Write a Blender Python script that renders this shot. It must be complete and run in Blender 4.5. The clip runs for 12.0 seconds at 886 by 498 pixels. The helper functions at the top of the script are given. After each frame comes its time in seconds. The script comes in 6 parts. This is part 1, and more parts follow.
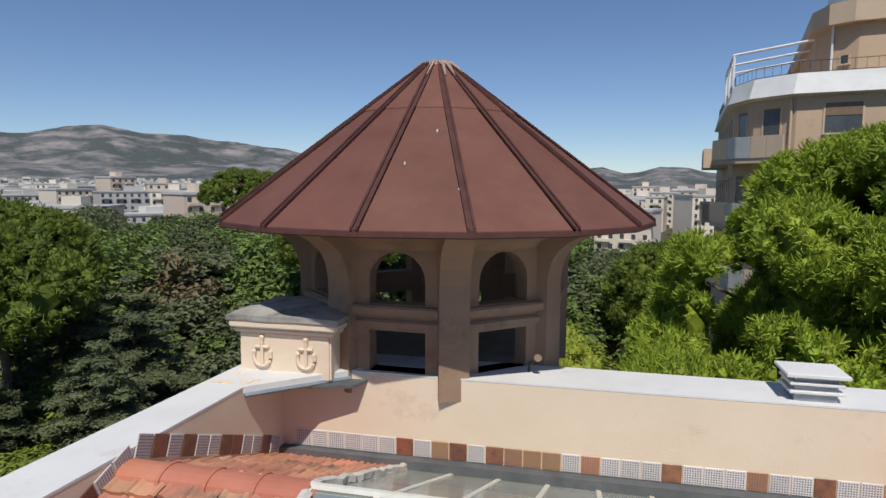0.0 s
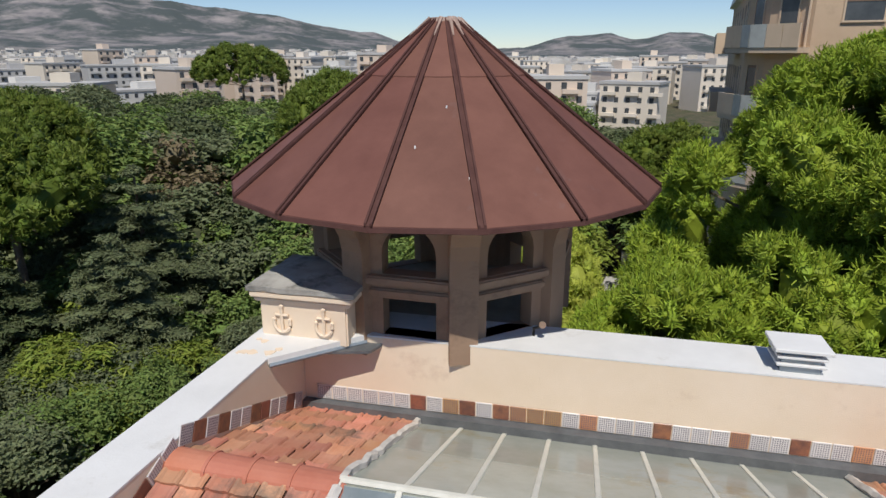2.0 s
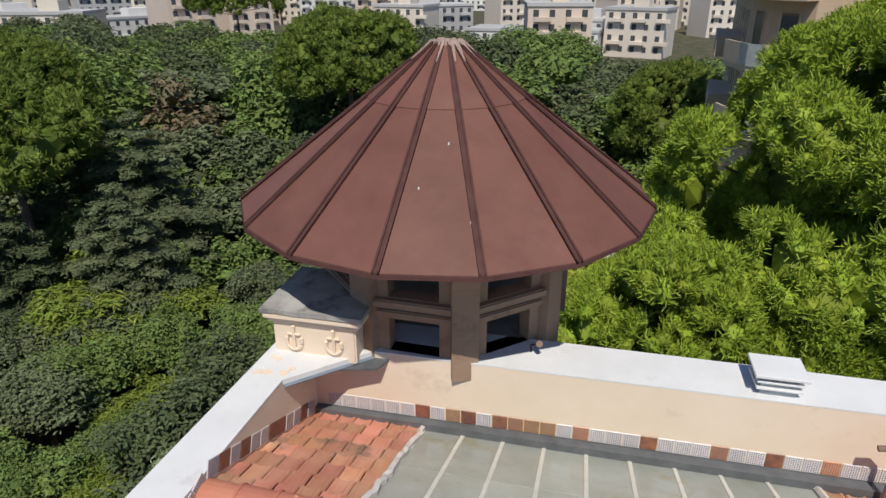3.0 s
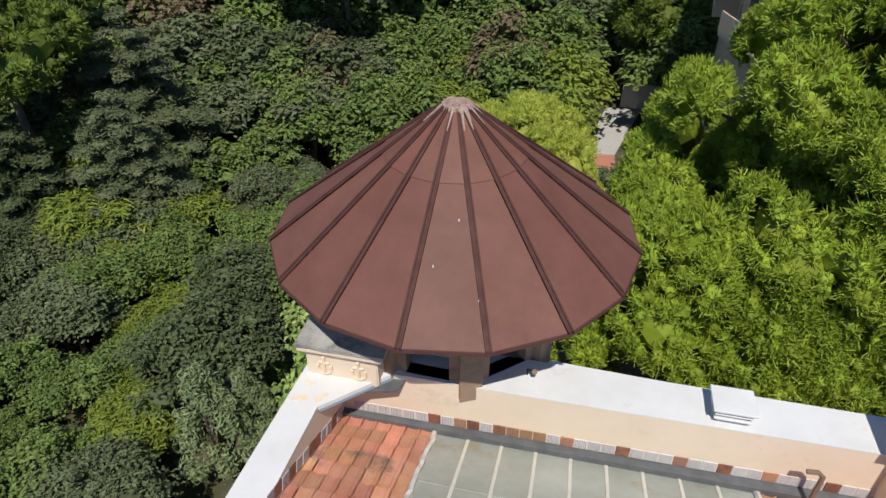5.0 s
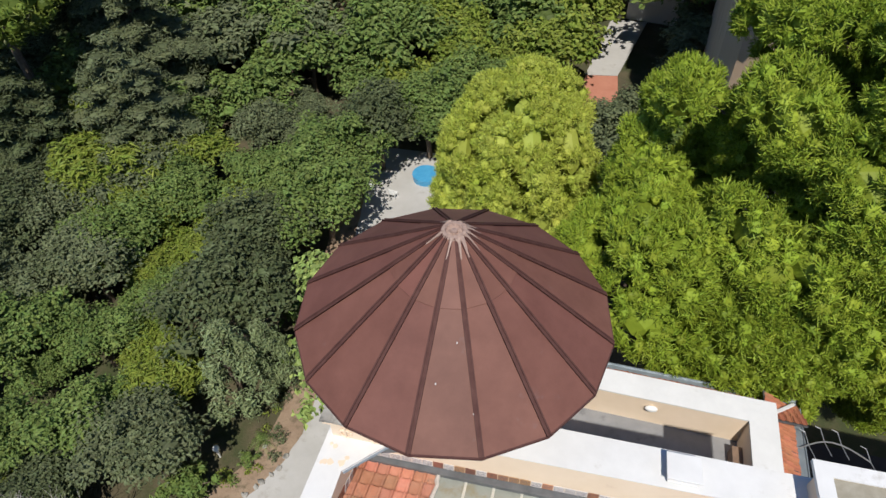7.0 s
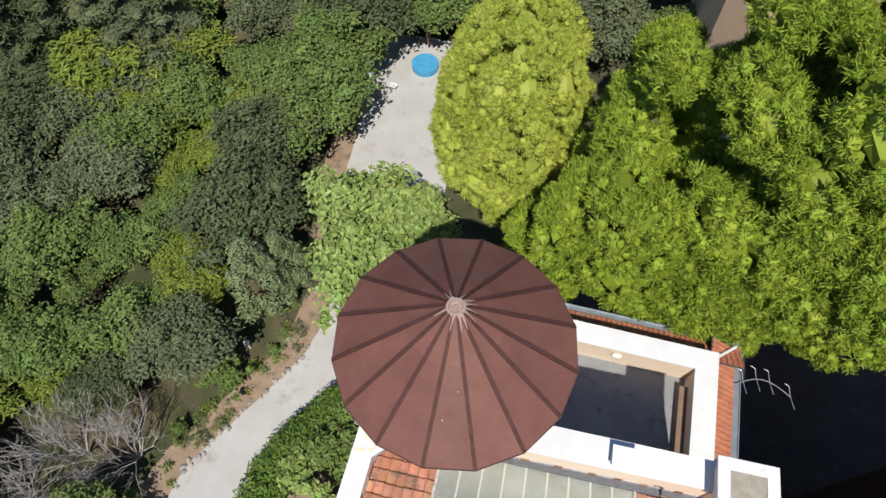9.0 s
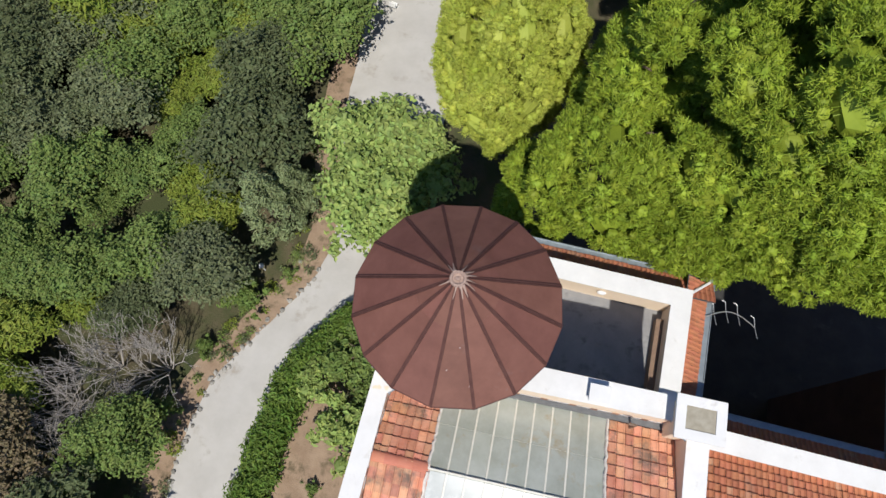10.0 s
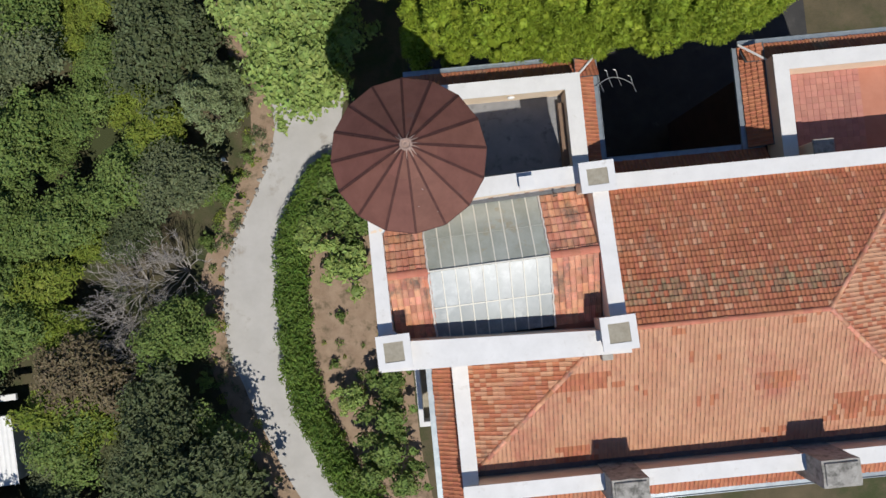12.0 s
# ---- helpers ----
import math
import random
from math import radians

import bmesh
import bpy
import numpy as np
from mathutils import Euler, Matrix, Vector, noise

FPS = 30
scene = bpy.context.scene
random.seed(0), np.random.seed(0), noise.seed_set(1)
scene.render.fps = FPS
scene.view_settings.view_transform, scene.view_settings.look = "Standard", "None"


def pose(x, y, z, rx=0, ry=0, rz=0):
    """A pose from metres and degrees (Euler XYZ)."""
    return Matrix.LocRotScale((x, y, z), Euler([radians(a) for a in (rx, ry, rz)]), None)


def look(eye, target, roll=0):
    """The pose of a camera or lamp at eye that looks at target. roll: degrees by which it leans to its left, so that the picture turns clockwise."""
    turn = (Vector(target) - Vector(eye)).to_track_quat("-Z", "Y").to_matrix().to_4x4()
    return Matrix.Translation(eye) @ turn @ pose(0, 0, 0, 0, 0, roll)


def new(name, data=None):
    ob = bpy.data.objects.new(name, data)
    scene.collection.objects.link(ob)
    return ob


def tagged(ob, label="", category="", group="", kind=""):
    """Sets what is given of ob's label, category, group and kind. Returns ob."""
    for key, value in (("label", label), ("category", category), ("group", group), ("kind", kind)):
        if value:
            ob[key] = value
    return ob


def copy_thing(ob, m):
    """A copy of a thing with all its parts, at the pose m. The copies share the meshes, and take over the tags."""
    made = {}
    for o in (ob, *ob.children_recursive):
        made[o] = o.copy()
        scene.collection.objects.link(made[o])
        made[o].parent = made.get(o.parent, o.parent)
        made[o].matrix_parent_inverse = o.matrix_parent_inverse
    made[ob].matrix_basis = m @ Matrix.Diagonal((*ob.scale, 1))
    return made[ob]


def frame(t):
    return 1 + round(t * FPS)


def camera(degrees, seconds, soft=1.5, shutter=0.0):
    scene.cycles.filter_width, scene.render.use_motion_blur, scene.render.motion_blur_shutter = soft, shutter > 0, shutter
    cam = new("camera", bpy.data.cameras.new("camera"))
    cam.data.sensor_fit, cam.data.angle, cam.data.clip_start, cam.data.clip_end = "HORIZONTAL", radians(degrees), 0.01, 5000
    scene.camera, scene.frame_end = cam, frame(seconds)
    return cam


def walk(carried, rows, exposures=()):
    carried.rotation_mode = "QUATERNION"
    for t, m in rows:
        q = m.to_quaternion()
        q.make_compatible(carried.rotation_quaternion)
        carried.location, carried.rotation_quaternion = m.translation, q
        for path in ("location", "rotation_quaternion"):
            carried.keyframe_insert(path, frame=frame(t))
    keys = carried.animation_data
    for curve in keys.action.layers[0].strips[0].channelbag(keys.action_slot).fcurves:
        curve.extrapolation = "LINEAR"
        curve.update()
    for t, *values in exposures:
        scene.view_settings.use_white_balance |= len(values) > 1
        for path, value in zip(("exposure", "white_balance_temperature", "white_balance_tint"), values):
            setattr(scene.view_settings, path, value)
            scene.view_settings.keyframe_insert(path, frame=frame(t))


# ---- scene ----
cam = camera(69.3, 12.0)
PATH = [
    (0, (1.101, 0.098, 21.191), (0.644, 2.034, 20.991), 0.4),
    (0.5, (1.132, 0.068, 21.4), (0.675, 1.999, 21.146), 0.4),
    (1, (1.106, 0.068, 21.626), (0.654, 1.982, 21.265), 0.3),
    (1.5, (1.036, 0.087, 21.904), (0.589, 1.978, 21.429), 0.2),
    (2, (0.999, 0.075, 22.357), (0.558, 1.935, 21.772), 0.0),
    (2.5, (0.974, 0.079, 22.891), (0.54, 1.905, 22.2), -0.1),
    (3, (0.968, 0.129, 23.575), (0.541, 1.915, 22.783), -0.2),
    (5, (0.738, 0.324, 26.19), (0.367, 1.919, 25.043), -0.1),
    (5.5, (0.683, 0.443, 26.887), (0.326, 1.986, 25.664), -0.1),
    (6, (0.644, 0.674, 27.72), (0.299, 2.16, 26.427), -0.3),
    (6.5, (0.617, 0.994, 28.646), (0.278, 2.427, 27.293), -0.7),
    (8.5, (0.168, 2.824, 33.246), (-0.093, 3.915, 31.59), -0.9),
    (9, (0.056, 3.298, 34.543), (-0.177, 4.254, 32.802), -1.3),
    (9.5, (-0.052, 3.749, 35.856), (-0.255, 4.561, 34.039), -1.7),
    (10, (-0.171, 4.062, 37.191), (-0.342, 4.727, 35.313), -2.2),
    (10.5, (-0.249, 4.227, 38.461), (-0.39, 4.743, 36.534), -3.1),
    (11, (-0.296, 4.296, 39.994), (-0.406, 4.654, 38.029), -4.9),
    (11.5, (-0.368, 4.316, 41.964), (-0.426, 4.521, 39.976), -6.8),
    (12, (-0.353, 4.234, 43.618), (-0.34, 4.303, 41.62), 3.1),
]
walk(cam, [(t, look(eye, target, roll)) for t, eye, target, roll in PATH],
     ((0, -0.12), (3, -0.02), (5.5, 0.06), (6.5, 0.1), (9, 0.3), (10.5, 0.12), (12, -0.06)))

# ---- light ----
SUN = Vector((0.097, -0.542, 0.835))
sun = new("sun", bpy.data.lights.new("sun", "SUN"))
sun.data.energy, sun.data.angle, sun.data.color = 4.3, radians(0.6), (1.0, 0.955, 0.88)
sun.matrix_basis = look(SUN * 60, (0, 0, 0))
world = bpy.data.worlds.new("sky")
scene.world = world
world.use_nodes = True
wn = world.node_tree
sky = wn.nodes.new("ShaderNodeTexSky")
sky.sky_type, sky.sun_disc = "NISHITA", False
sky.sun_elevation, sky.sun_rotation = radians(56.6), radians(169.9)
sky.air_density, sky.dust_density, sky.ozone_density = 0.9, 0.0, 1.6
sky.altitude = 600
wn.nodes["Background"].inputs["Strength"].default_value = 0.088
tint = wn.nodes.new("ShaderNodeMix")
tint.data_type, tint.blend_type = "RGBA", "MULTIPLY"
tint.inputs[0].default_value, tint.inputs[7].default_value = 1.0, (0.88, 0.97, 1.13, 1)
wn.links.new(sky.outputs[0], tint.inputs[6])
wn.links.new(tint.outputs[2], wn.nodes["Background"].inputs["Color"])


# ---- materials ----
def mat(name, a, b, rough=0.8, scale=4.0, metal=0.0, bump=0.2, fine=60.0, stain=None, stain_at=0.62, stain_scale=0.7,
        per="", vary=0.0, through_light=0.0, spec=0.5, dist=0.01):
    """Two tones mixed by noise at two scales, an optional stain, a random change from piece to piece, and a fine relief."""
    m = bpy.data.materials.new(name)
    m.use_nodes = True
    n, l = m.node_tree.nodes, m.node_tree.links
    bs = n["Principled BSDF"]
    tc = n.new("ShaderNodeTexCoord")
    n1 = n.new("ShaderNodeTexNoise")
    n1.inputs["Scale"].default_value, n1.inputs["Detail"].default_value, n1.inputs["Roughness"].default_value = scale, 6, 0.65
    n2 = n.new("ShaderNodeTexNoise")
    n2.inputs["Scale"].default_value, n2.inputs["Detail"].default_value = fine, 3
    geo = n.new("ShaderNodeNewGeometry")
    for t in (n1, n2):
        l.new(geo.outputs["Position"], t.inputs["Vector"])
    ramp = n.new("ShaderNodeMapRange")
    ramp.inputs[1].default_value, ramp.inputs[2].default_value = 0.32, 0.68
    l.new(n1.outputs[0], ramp.inputs[0])
    mix = n.new("ShaderNodeMix")
    mix.data_type = "RGBA"
    mix.inputs[6].default_value, mix.inputs[7].default_value = (*a, 1), (*b, 1)
    l.new(ramp.outputs[0], mix.inputs[0])
    col = mix.outputs[2]
    if stain:
        n3 = n.new("ShaderNodeTexNoise")
        n3.inputs["Scale"].default_value, n3.inputs["Detail"].default_value, n3.inputs["Roughness"].default_value = stain_scale, 8, 0.7
        l.new(geo.outputs["Position"], n3.inputs["Vector"])
        r3 = n.new("ShaderNodeMapRange")
        r3.inputs[1].default_value, r3.inputs[2].default_value = stain_at - 0.06, stain_at + 0.08
        l.new(n3.outputs[0], r3.inputs[0])
        mx = n.new("ShaderNodeMix")
        mx.data_type = "RGBA"
        mx.inputs[7].default_value = (*stain, 1)
        l.new(r3.outputs[0], mx.inputs[0])
        l.new(col, mx.inputs[6])
        col = mx.outputs[2]
    if per:
        src = geo.outputs["Random Per Island"] if per == "island" else n.new("ShaderNodeObjectInfo").outputs["Random"]
        hs = n.new("ShaderNodeHueSaturation")
        for sock, lo, hi in (("Value", 1 - vary, 1 + vary), ("Hue", 0.5 - vary * 0.05, 0.5 + vary * 0.04)):
            mr = n.new("ShaderNodeMapRange")
            mr.inputs[3].default_value, mr.inputs[4].default_value = lo, hi
            if sock == "Hue":
                fr = n.new("ShaderNodeMath")
                fr.operation = "FRACT"
                mu = n.new("ShaderNodeMath")
                mu.operation = "MULTIPLY"
                mu.inputs[1].default_value = 7.31
                l.new(src, mu.inputs[0])
                l.new(mu.outputs[0], fr.inputs[0])
                l.new(fr.outputs[0], mr.inputs[0])
            else:
                l.new(src, mr.inputs[0])
            l.new(mr.outputs[0], hs.inputs[sock])
        l.new(col, hs.inputs["Color"])
        col = hs.outputs[0]
    l.new(col, bs.inputs["Base Color"])
    bs.inputs["Roughness"].default_value, bs.inputs["Metallic"].default_value = rough, metal
    bs.inputs["Specular IOR Level"].default_value = spec
    if bump:
        bp = n.new("ShaderNodeBump")
        bp.inputs["Strength"].default_value, bp.inputs["Distance"].default_value = bump, dist
        l.new(n2.outputs[0], bp.inputs["Height"])
        l.new(bp.outputs[0], bs.inputs["Normal"])
    if through_light:
        tr = n.new("ShaderNodeBsdfTranslucent")
        ms = n.new("ShaderNodeMixShader")
        ms.inputs[0].default_value = through_light
        l.new(col, tr.inputs["Color"])
        l.new(bs.outputs[0], ms.inputs[1])
        l.new(tr.outputs[0], ms.inputs[2])
        l.new(ms.outputs[0], n["Material Output"].inputs["Surface"])
    return m


def leafmat(name, a, b, vary=0.35, glow=0.3):
    return mat(name, a, b, 0.6, 0.5, bump=0, per="island", vary=vary, through_light=glow, spec=0.25)


M_COPPER = mat("brown_painted_metal", (0.142, 0.060, 0.045), (0.188, 0.083, 0.062), 0.6, 1.6, 0.0, 0.12, 25, (0.17, 0.11, 0.10), 0.68, 1.1, "object", 0.09, spec=0.25, dist=0.01)
M_SEAM = mat("dark_seam_metal", (0.072, 0.032, 0.028), (0.10, 0.048, 0.041), 0.75, 6, 0, 0.2, spec=0.15)
M_SOLDER = mat("pale_solder", (0.42, 0.30, 0.24), (0.25, 0.17, 0.14), 0.6, 20)
M_PLASTER = mat("ochre_plaster", (0.285, 0.186, 0.122), (0.345, 0.228, 0.152), 0.9, 1.1, 0, 0.35, 90, (0.20, 0.13, 0.09), 0.60, 0.9)
M_PLASTER2 = mat("pale_cream_plaster", (0.71, 0.57, 0.42), (0.77, 0.63, 0.485), 0.9, 0.9, 0, 0.3, 80, (0.62, 0.47, 0.35), 0.68, 1.2)
M_WHITE = mat("white_coated_coping", (0.63, 0.625, 0.61), (0.71, 0.705, 0.69), 0.75, 1.3, 0, 0.25, 40, (0.52, 0.50, 0.46), 0.66, 1.7)
M_STONE = mat("weathered_grey_stone", (0.26, 0.245, 0.22), (0.40, 0.385, 0.35), 0.95, 3.0, 0, 0.6, 50, (0.13, 0.125, 0.11), 0.56, 2.2)
M_CEMENT = mat("bare_cement", (0.27, 0.24, 0.18), (0.36, 0.33, 0.26), 0.95, 5.0, 0, 0.6, 60)
M_ZINC = mat("grey_zinc", (0.24, 0.28, 0.31), (0.34, 0.38, 0.41), 0.45, 3.0, 0.5, 0.15)
M_LEAD = mat("dark_lead_gutter", (0.10, 0.105, 0.11), (0.16, 0.165, 0.17), 0.6, 4.0, 0.2, 0.3)
M_TILE = mat("terracotta_roof_tile", (0.48, 0.190, 0.105), (0.60, 0.310, 0.200), 0.85, 1.6, 0, 0.4, 80, (0.20, 0.135, 0.10), 0.585, 1.3, "object", 0.27)
M_TILES = mat("terracotta_roof_tiles", (0.37, 0.128, 0.064), (0.46, 0.182, 0.096), 0.85, 0.7, 0, 0.4, 80, (0.34, 0.21, 0.14), 0.62, 0.45, "island", 0.12)
# paler tile colour, used mostly on the south slope and the hip ends
M_TILEP = mat("faded_roof_tiles", (0.455, 0.228, 0.135), (0.55, 0.312, 0.192), 0.88, 0.6, 0, 0.4, 80, (0.42, 0.17, 0.11), 0.60, 0.35, "island", 0.07)
M_MOSS = mat("mossy_roof_tiles", (0.24, 0.17, 0.10), (0.42, 0.20, 0.12), 0.95, 4.5, 0, 0.6, 60, (0.36, 0.29, 0.17), 0.60, 1.5, "island", 0.2)
M_RIDGE = mat("ridge_terracotta", (0.44, 0.155, 0.09), (0.50, 0.20, 0.125), 0.85, 3.0, 0, 0.3, 60, per="object", vary=0.12)
M_MORTAR = mat("lime_mortar", (0.55, 0.50, 0.45), (0.68, 0.64, 0.58), 0.95, 8, 0, 0.6)
M_CERW = mat("white_patterned_ceramic", (0.60, 0.56, 0.54), (0.66, 0.62, 0.60), 0.35, 20, 0, 0.05, per="object", vary=0.08)
M_CERB = mat("brown_ceramic", (0.13, 0.06, 0.045), (0.30, 0.12, 0.06), 0.35, 9, 0, 0.05, per="object", vary=0.3)
M_CERO = mat("ochre_ceramic", (0.42, 0.20, 0.09), (0.50, 0.28, 0.14), 0.35, 12, 0, 0.05, per="object", vary=0.25)
M_DOT = mat("dark_glaze", (0.10, 0.085, 0.11), (0.16, 0.13, 0.15), 0.35, 9, 0, 0)
M_BAR = mat("cream_painted_bar", (0.60, 0.58, 0.50), (0.70, 0.68, 0.60), 0.6, 6, 0, 0.1)
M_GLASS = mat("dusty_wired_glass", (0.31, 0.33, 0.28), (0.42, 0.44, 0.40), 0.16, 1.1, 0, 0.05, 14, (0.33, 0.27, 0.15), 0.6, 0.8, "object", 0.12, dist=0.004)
# south panes: darker base than the north panes, with paler patches
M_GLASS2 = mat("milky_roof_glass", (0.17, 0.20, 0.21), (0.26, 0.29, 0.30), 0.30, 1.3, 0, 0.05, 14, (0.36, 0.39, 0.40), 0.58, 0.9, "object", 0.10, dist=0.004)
M_FLOOR = mat("grey_terrace_floor", (0.20, 0.20, 0.205), (0.27, 0.27, 0.27), 0.85, 1.0, 0, 0.3, 50, (0.14, 0.14, 0.145), 0.6, 1.4)
M_REDF = mat("red_quarry_floor", (0.40, 0.17, 0.13), (0.47, 0.22, 0.17), 0.8, 2.0, 0, 0.2, 40, per="object", vary=0.1)
M_DARK = mat("dark_opening", (0.012, 0.012, 0.014), (0.02, 0.02, 0.022), 0.5, 3, 0, 0)
M_IRON = mat("dark_iron", (0.03, 0.03, 0.032), (0.06, 0.055, 0.05), 0.5, 8, 0.6, 0.1)
M_GALV = mat("pale_galvanised_tube", (0.42, 0.43, 0.43), (0.52, 0.53, 0.53), 0.4, 8, 0.7, 0)
M_WPAINT = mat("white_paint", (0.74, 0.74, 0.72), (0.80, 0.80, 0.78), 0.6, 3, 0, 0.1)
M_APT = mat("tan_render", (0.50, 0.36, 0.24), (0.57, 0.42, 0.29), 0.9, 0.6, 0, 0.2, 50, (0.44, 0.32, 0.22), 0.65, 0.5)
M_APTB = mat("tan_balcony_panel", (0.54, 0.41, 0.29), (0.60, 0.46, 0.33), 0.85, 0.9, 0, 0.2)
M_FROST = mat("frosted_glass_panel", (0.33, 0.34, 0.32), (0.42, 0.43, 0.41), 0.2, 2, 0, 0)
M_SHUT = mat("brown_shutter", (0.17, 0.11, 0.075), (0.23, 0.15, 0.10), 0.7, 5, 0, 0.2)
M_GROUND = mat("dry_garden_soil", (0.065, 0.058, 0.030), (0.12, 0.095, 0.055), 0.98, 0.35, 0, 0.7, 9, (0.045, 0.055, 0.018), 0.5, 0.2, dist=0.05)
M_SOIL = mat("brown_earth", (0.24, 0.165, 0.11), (0.33, 0.24, 0.165), 0.98, 1.1, 0, 0.8, 18, (0.13, 0.10, 0.06), 0.58, 1.2, dist=0.03)
M_PATH = mat("pale_gravel_drive", (0.40, 0.385, 0.36), (0.47, 0.455, 0.43), 0.95, 0.5, 0, 0.5, 45, (0.33, 0.30, 0.26), 0.63, 0.6)
M_BARK = mat("brown_bark", (0.11, 0.08, 0.055), (0.19, 0.145, 0.105), 0.95, 6, 0, 0.8, 30)
M_TWIG = mat("bare_grey_twigs", (0.30, 0.27, 0.24), (0.42, 0.39, 0.36), 0.9, 6, 0, 0.3)
M_LEAF = {
    "dark": leafmat("dark_green_leaves", (0.084, 0.106, 0.046), (0.130, 0.160, 0.072)),
    "mid": leafmat("mid_green_leaves", (0.122, 0.182, 0.044), (0.190, 0.262, 0.072)),
    "olive": leafmat("olive_grey_leaves", (0.118, 0.142, 0.068), (0.175, 0.205, 0.102)),
    "yellow": leafmat("yellow_green_leaves", (0.160, 0.220, 0.030), (0.250, 0.300, 0.055)),
    "pale": leafmat("pale_cypress_leaves", (0.200, 0.255, 0.120), (0.285, 0.340, 0.170)),
    "light": leafmat("light_green_leaves", (0.235, 0.325, 0.085), (0.335, 0.430, 0.130)),
    "brown": leafmat("dry_brown_leaves", (0.165, 0.135, 0.075), (0.230, 0.185, 0.105)),
    "pine": leafmat("bright_pine_needles", (0.175, 0.248, 0.022), (0.285, 0.370, 0.040), 0.28, 0.12),
    "pineyel": leafmat("yellowish_pine_needles", (0.370, 0.440, 0.060), (0.490, 0.540, 0.105), 0.25, 0.35),
    "stone": leafmat("stone_pine_needles", (0.105, 0.150, 0.022), (0.165, 0.215, 0.036), 0.3, 0.3),
    "hedge": leafmat("glossy_hedge_leaves", (0.098, 0.178, 0.028), (0.172, 0.262, 0.052)),
}
# limestone and scrub tones with the distance haze mixed into the colours
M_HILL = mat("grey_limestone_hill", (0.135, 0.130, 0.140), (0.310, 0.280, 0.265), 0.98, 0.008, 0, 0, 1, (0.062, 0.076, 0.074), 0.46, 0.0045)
M_CITY = [mat("city_wall_" + k, a, b, 0.9, 0.05, 0, 0, per="object", vary=0.1) for k, a, b in (
    ("white", (0.60, 0.58, 0.54), (0.68, 0.66, 0.62)), ("cream", (0.62, 0.55, 0.45), (0.70, 0.62, 0.52)),
    ("grey", (0.42, 0.41, 0.40), (0.50, 0.49, 0.47)), ("rose", (0.60, 0.49, 0.39), (0.66, 0.55, 0.45)))]
M_CITYFAR = mat("distant_town_walls", (0.50, 0.46, 0.41), (0.64, 0.61, 0.57), 0.9, 0.05, 0, 0, per="island", vary=0.35)
M_WIN = mat("dark_window_glass", (0.05, 0.055, 0.06), (0.09, 0.095, 0.10), 0.2, 1, 0, 0)
# near-black base: the court's deep shade is painted into the floor colour
M_COURT = mat("dark_court_paving", (0.030, 0.030, 0.030), (0.050, 0.048, 0.045), 0.9, 0.8, 0, 0.4, 40, (0.08, 0.075, 0.07), 0.66, 0.6)
# dark maroon base carries the shade on the court side of the wing
M_SHADEWALL = mat("dark_maroon_render", (0.060, 0.028, 0.024), (0.085, 0.042, 0.036), 0.9, 1.0, 0, 0.3)
M_CLAY = mat("red_clay_surface", (0.42, 0.17, 0.11), (0.48, 0.21, 0.14), 0.9, 1.2, 0, 0.2)
M_BLUE = mat("blue_plastic", (0.05, 0.28, 0.52), (0.09, 0.36, 0.60), 0.4, 3, 0, 0)


# ---- building helpers ----
def thing(name, label, category, group="", kind="", at=(0, 0, 0)):
    ob = new(name)
    ob.location = at
    return tagged(ob, label, category, group, kind)


def finish(name, bm, material, parent=None, label=""):
    me = bpy.data.meshes.new(name)
    bmesh.ops.recalc_face_normals(bm, faces=bm.faces)
    bm.to_mesh(me)
    bm.free()
    me.materials.append(material)
    ob = new(name, me)
    if parent:
        ob.parent = parent
        ob.matrix_parent_inverse = Matrix.Translation(parent.location).inverted() if parent.parent is None else Matrix.Identity(4)
    if label:
        ob["label"] = label
    return ob


def part(name, bm, material, parent, label=""):
    return finish(name, bm, material, parent, label)


def again(ob, m, parent=None):
    """One more piece on the same mesh, at the pose m."""
    c = new(ob.name.split(".")[0], ob.data)
    c.parent = parent or ob.parent
    c.matrix_parent_inverse = ob.matrix_parent_inverse
    c.matrix_basis = m
    return c


def setting(name, bm, material, label, category):
    return tagged(finish(name, bm, material), label, category, kind="structure")


def prism(bm, pts, z0, z1):
    """A block over a plan polygon; z0 and z1 may be lists, a height a corner."""
    n = len(pts)
    a = z0 if isinstance(z0, (list, tuple)) else [z0] * n
    b = z1 if isinstance(z1, (list, tuple)) else [z1] * n
    lo = [bm.verts.new((p[0], p[1], z)) for p, z in zip(pts, a)]
    hi = [bm.verts.new((p[0], p[1], z)) for p, z in zip(pts, b)]
    bm.faces.new(lo[::-1])
    bm.faces.new(hi)
    for i in range(n):
        j = (i + 1) % n
        bm.faces.new((lo[i], lo[j], hi[j], hi[i]))
    return bm


def block(bm, x0, x1, y0, y1, z0, z1):
    return prism(bm, ((x0, y0), (x1, y0), (x1, y1), (x0, y1)), z0, z1)


def soft(bm, w, seg=2):
    bmesh.ops.bevel(bm, geom=list(bm.edges), offset=w, segments=seg, affect="EDGES", clamp_overlap=True)
    return bm


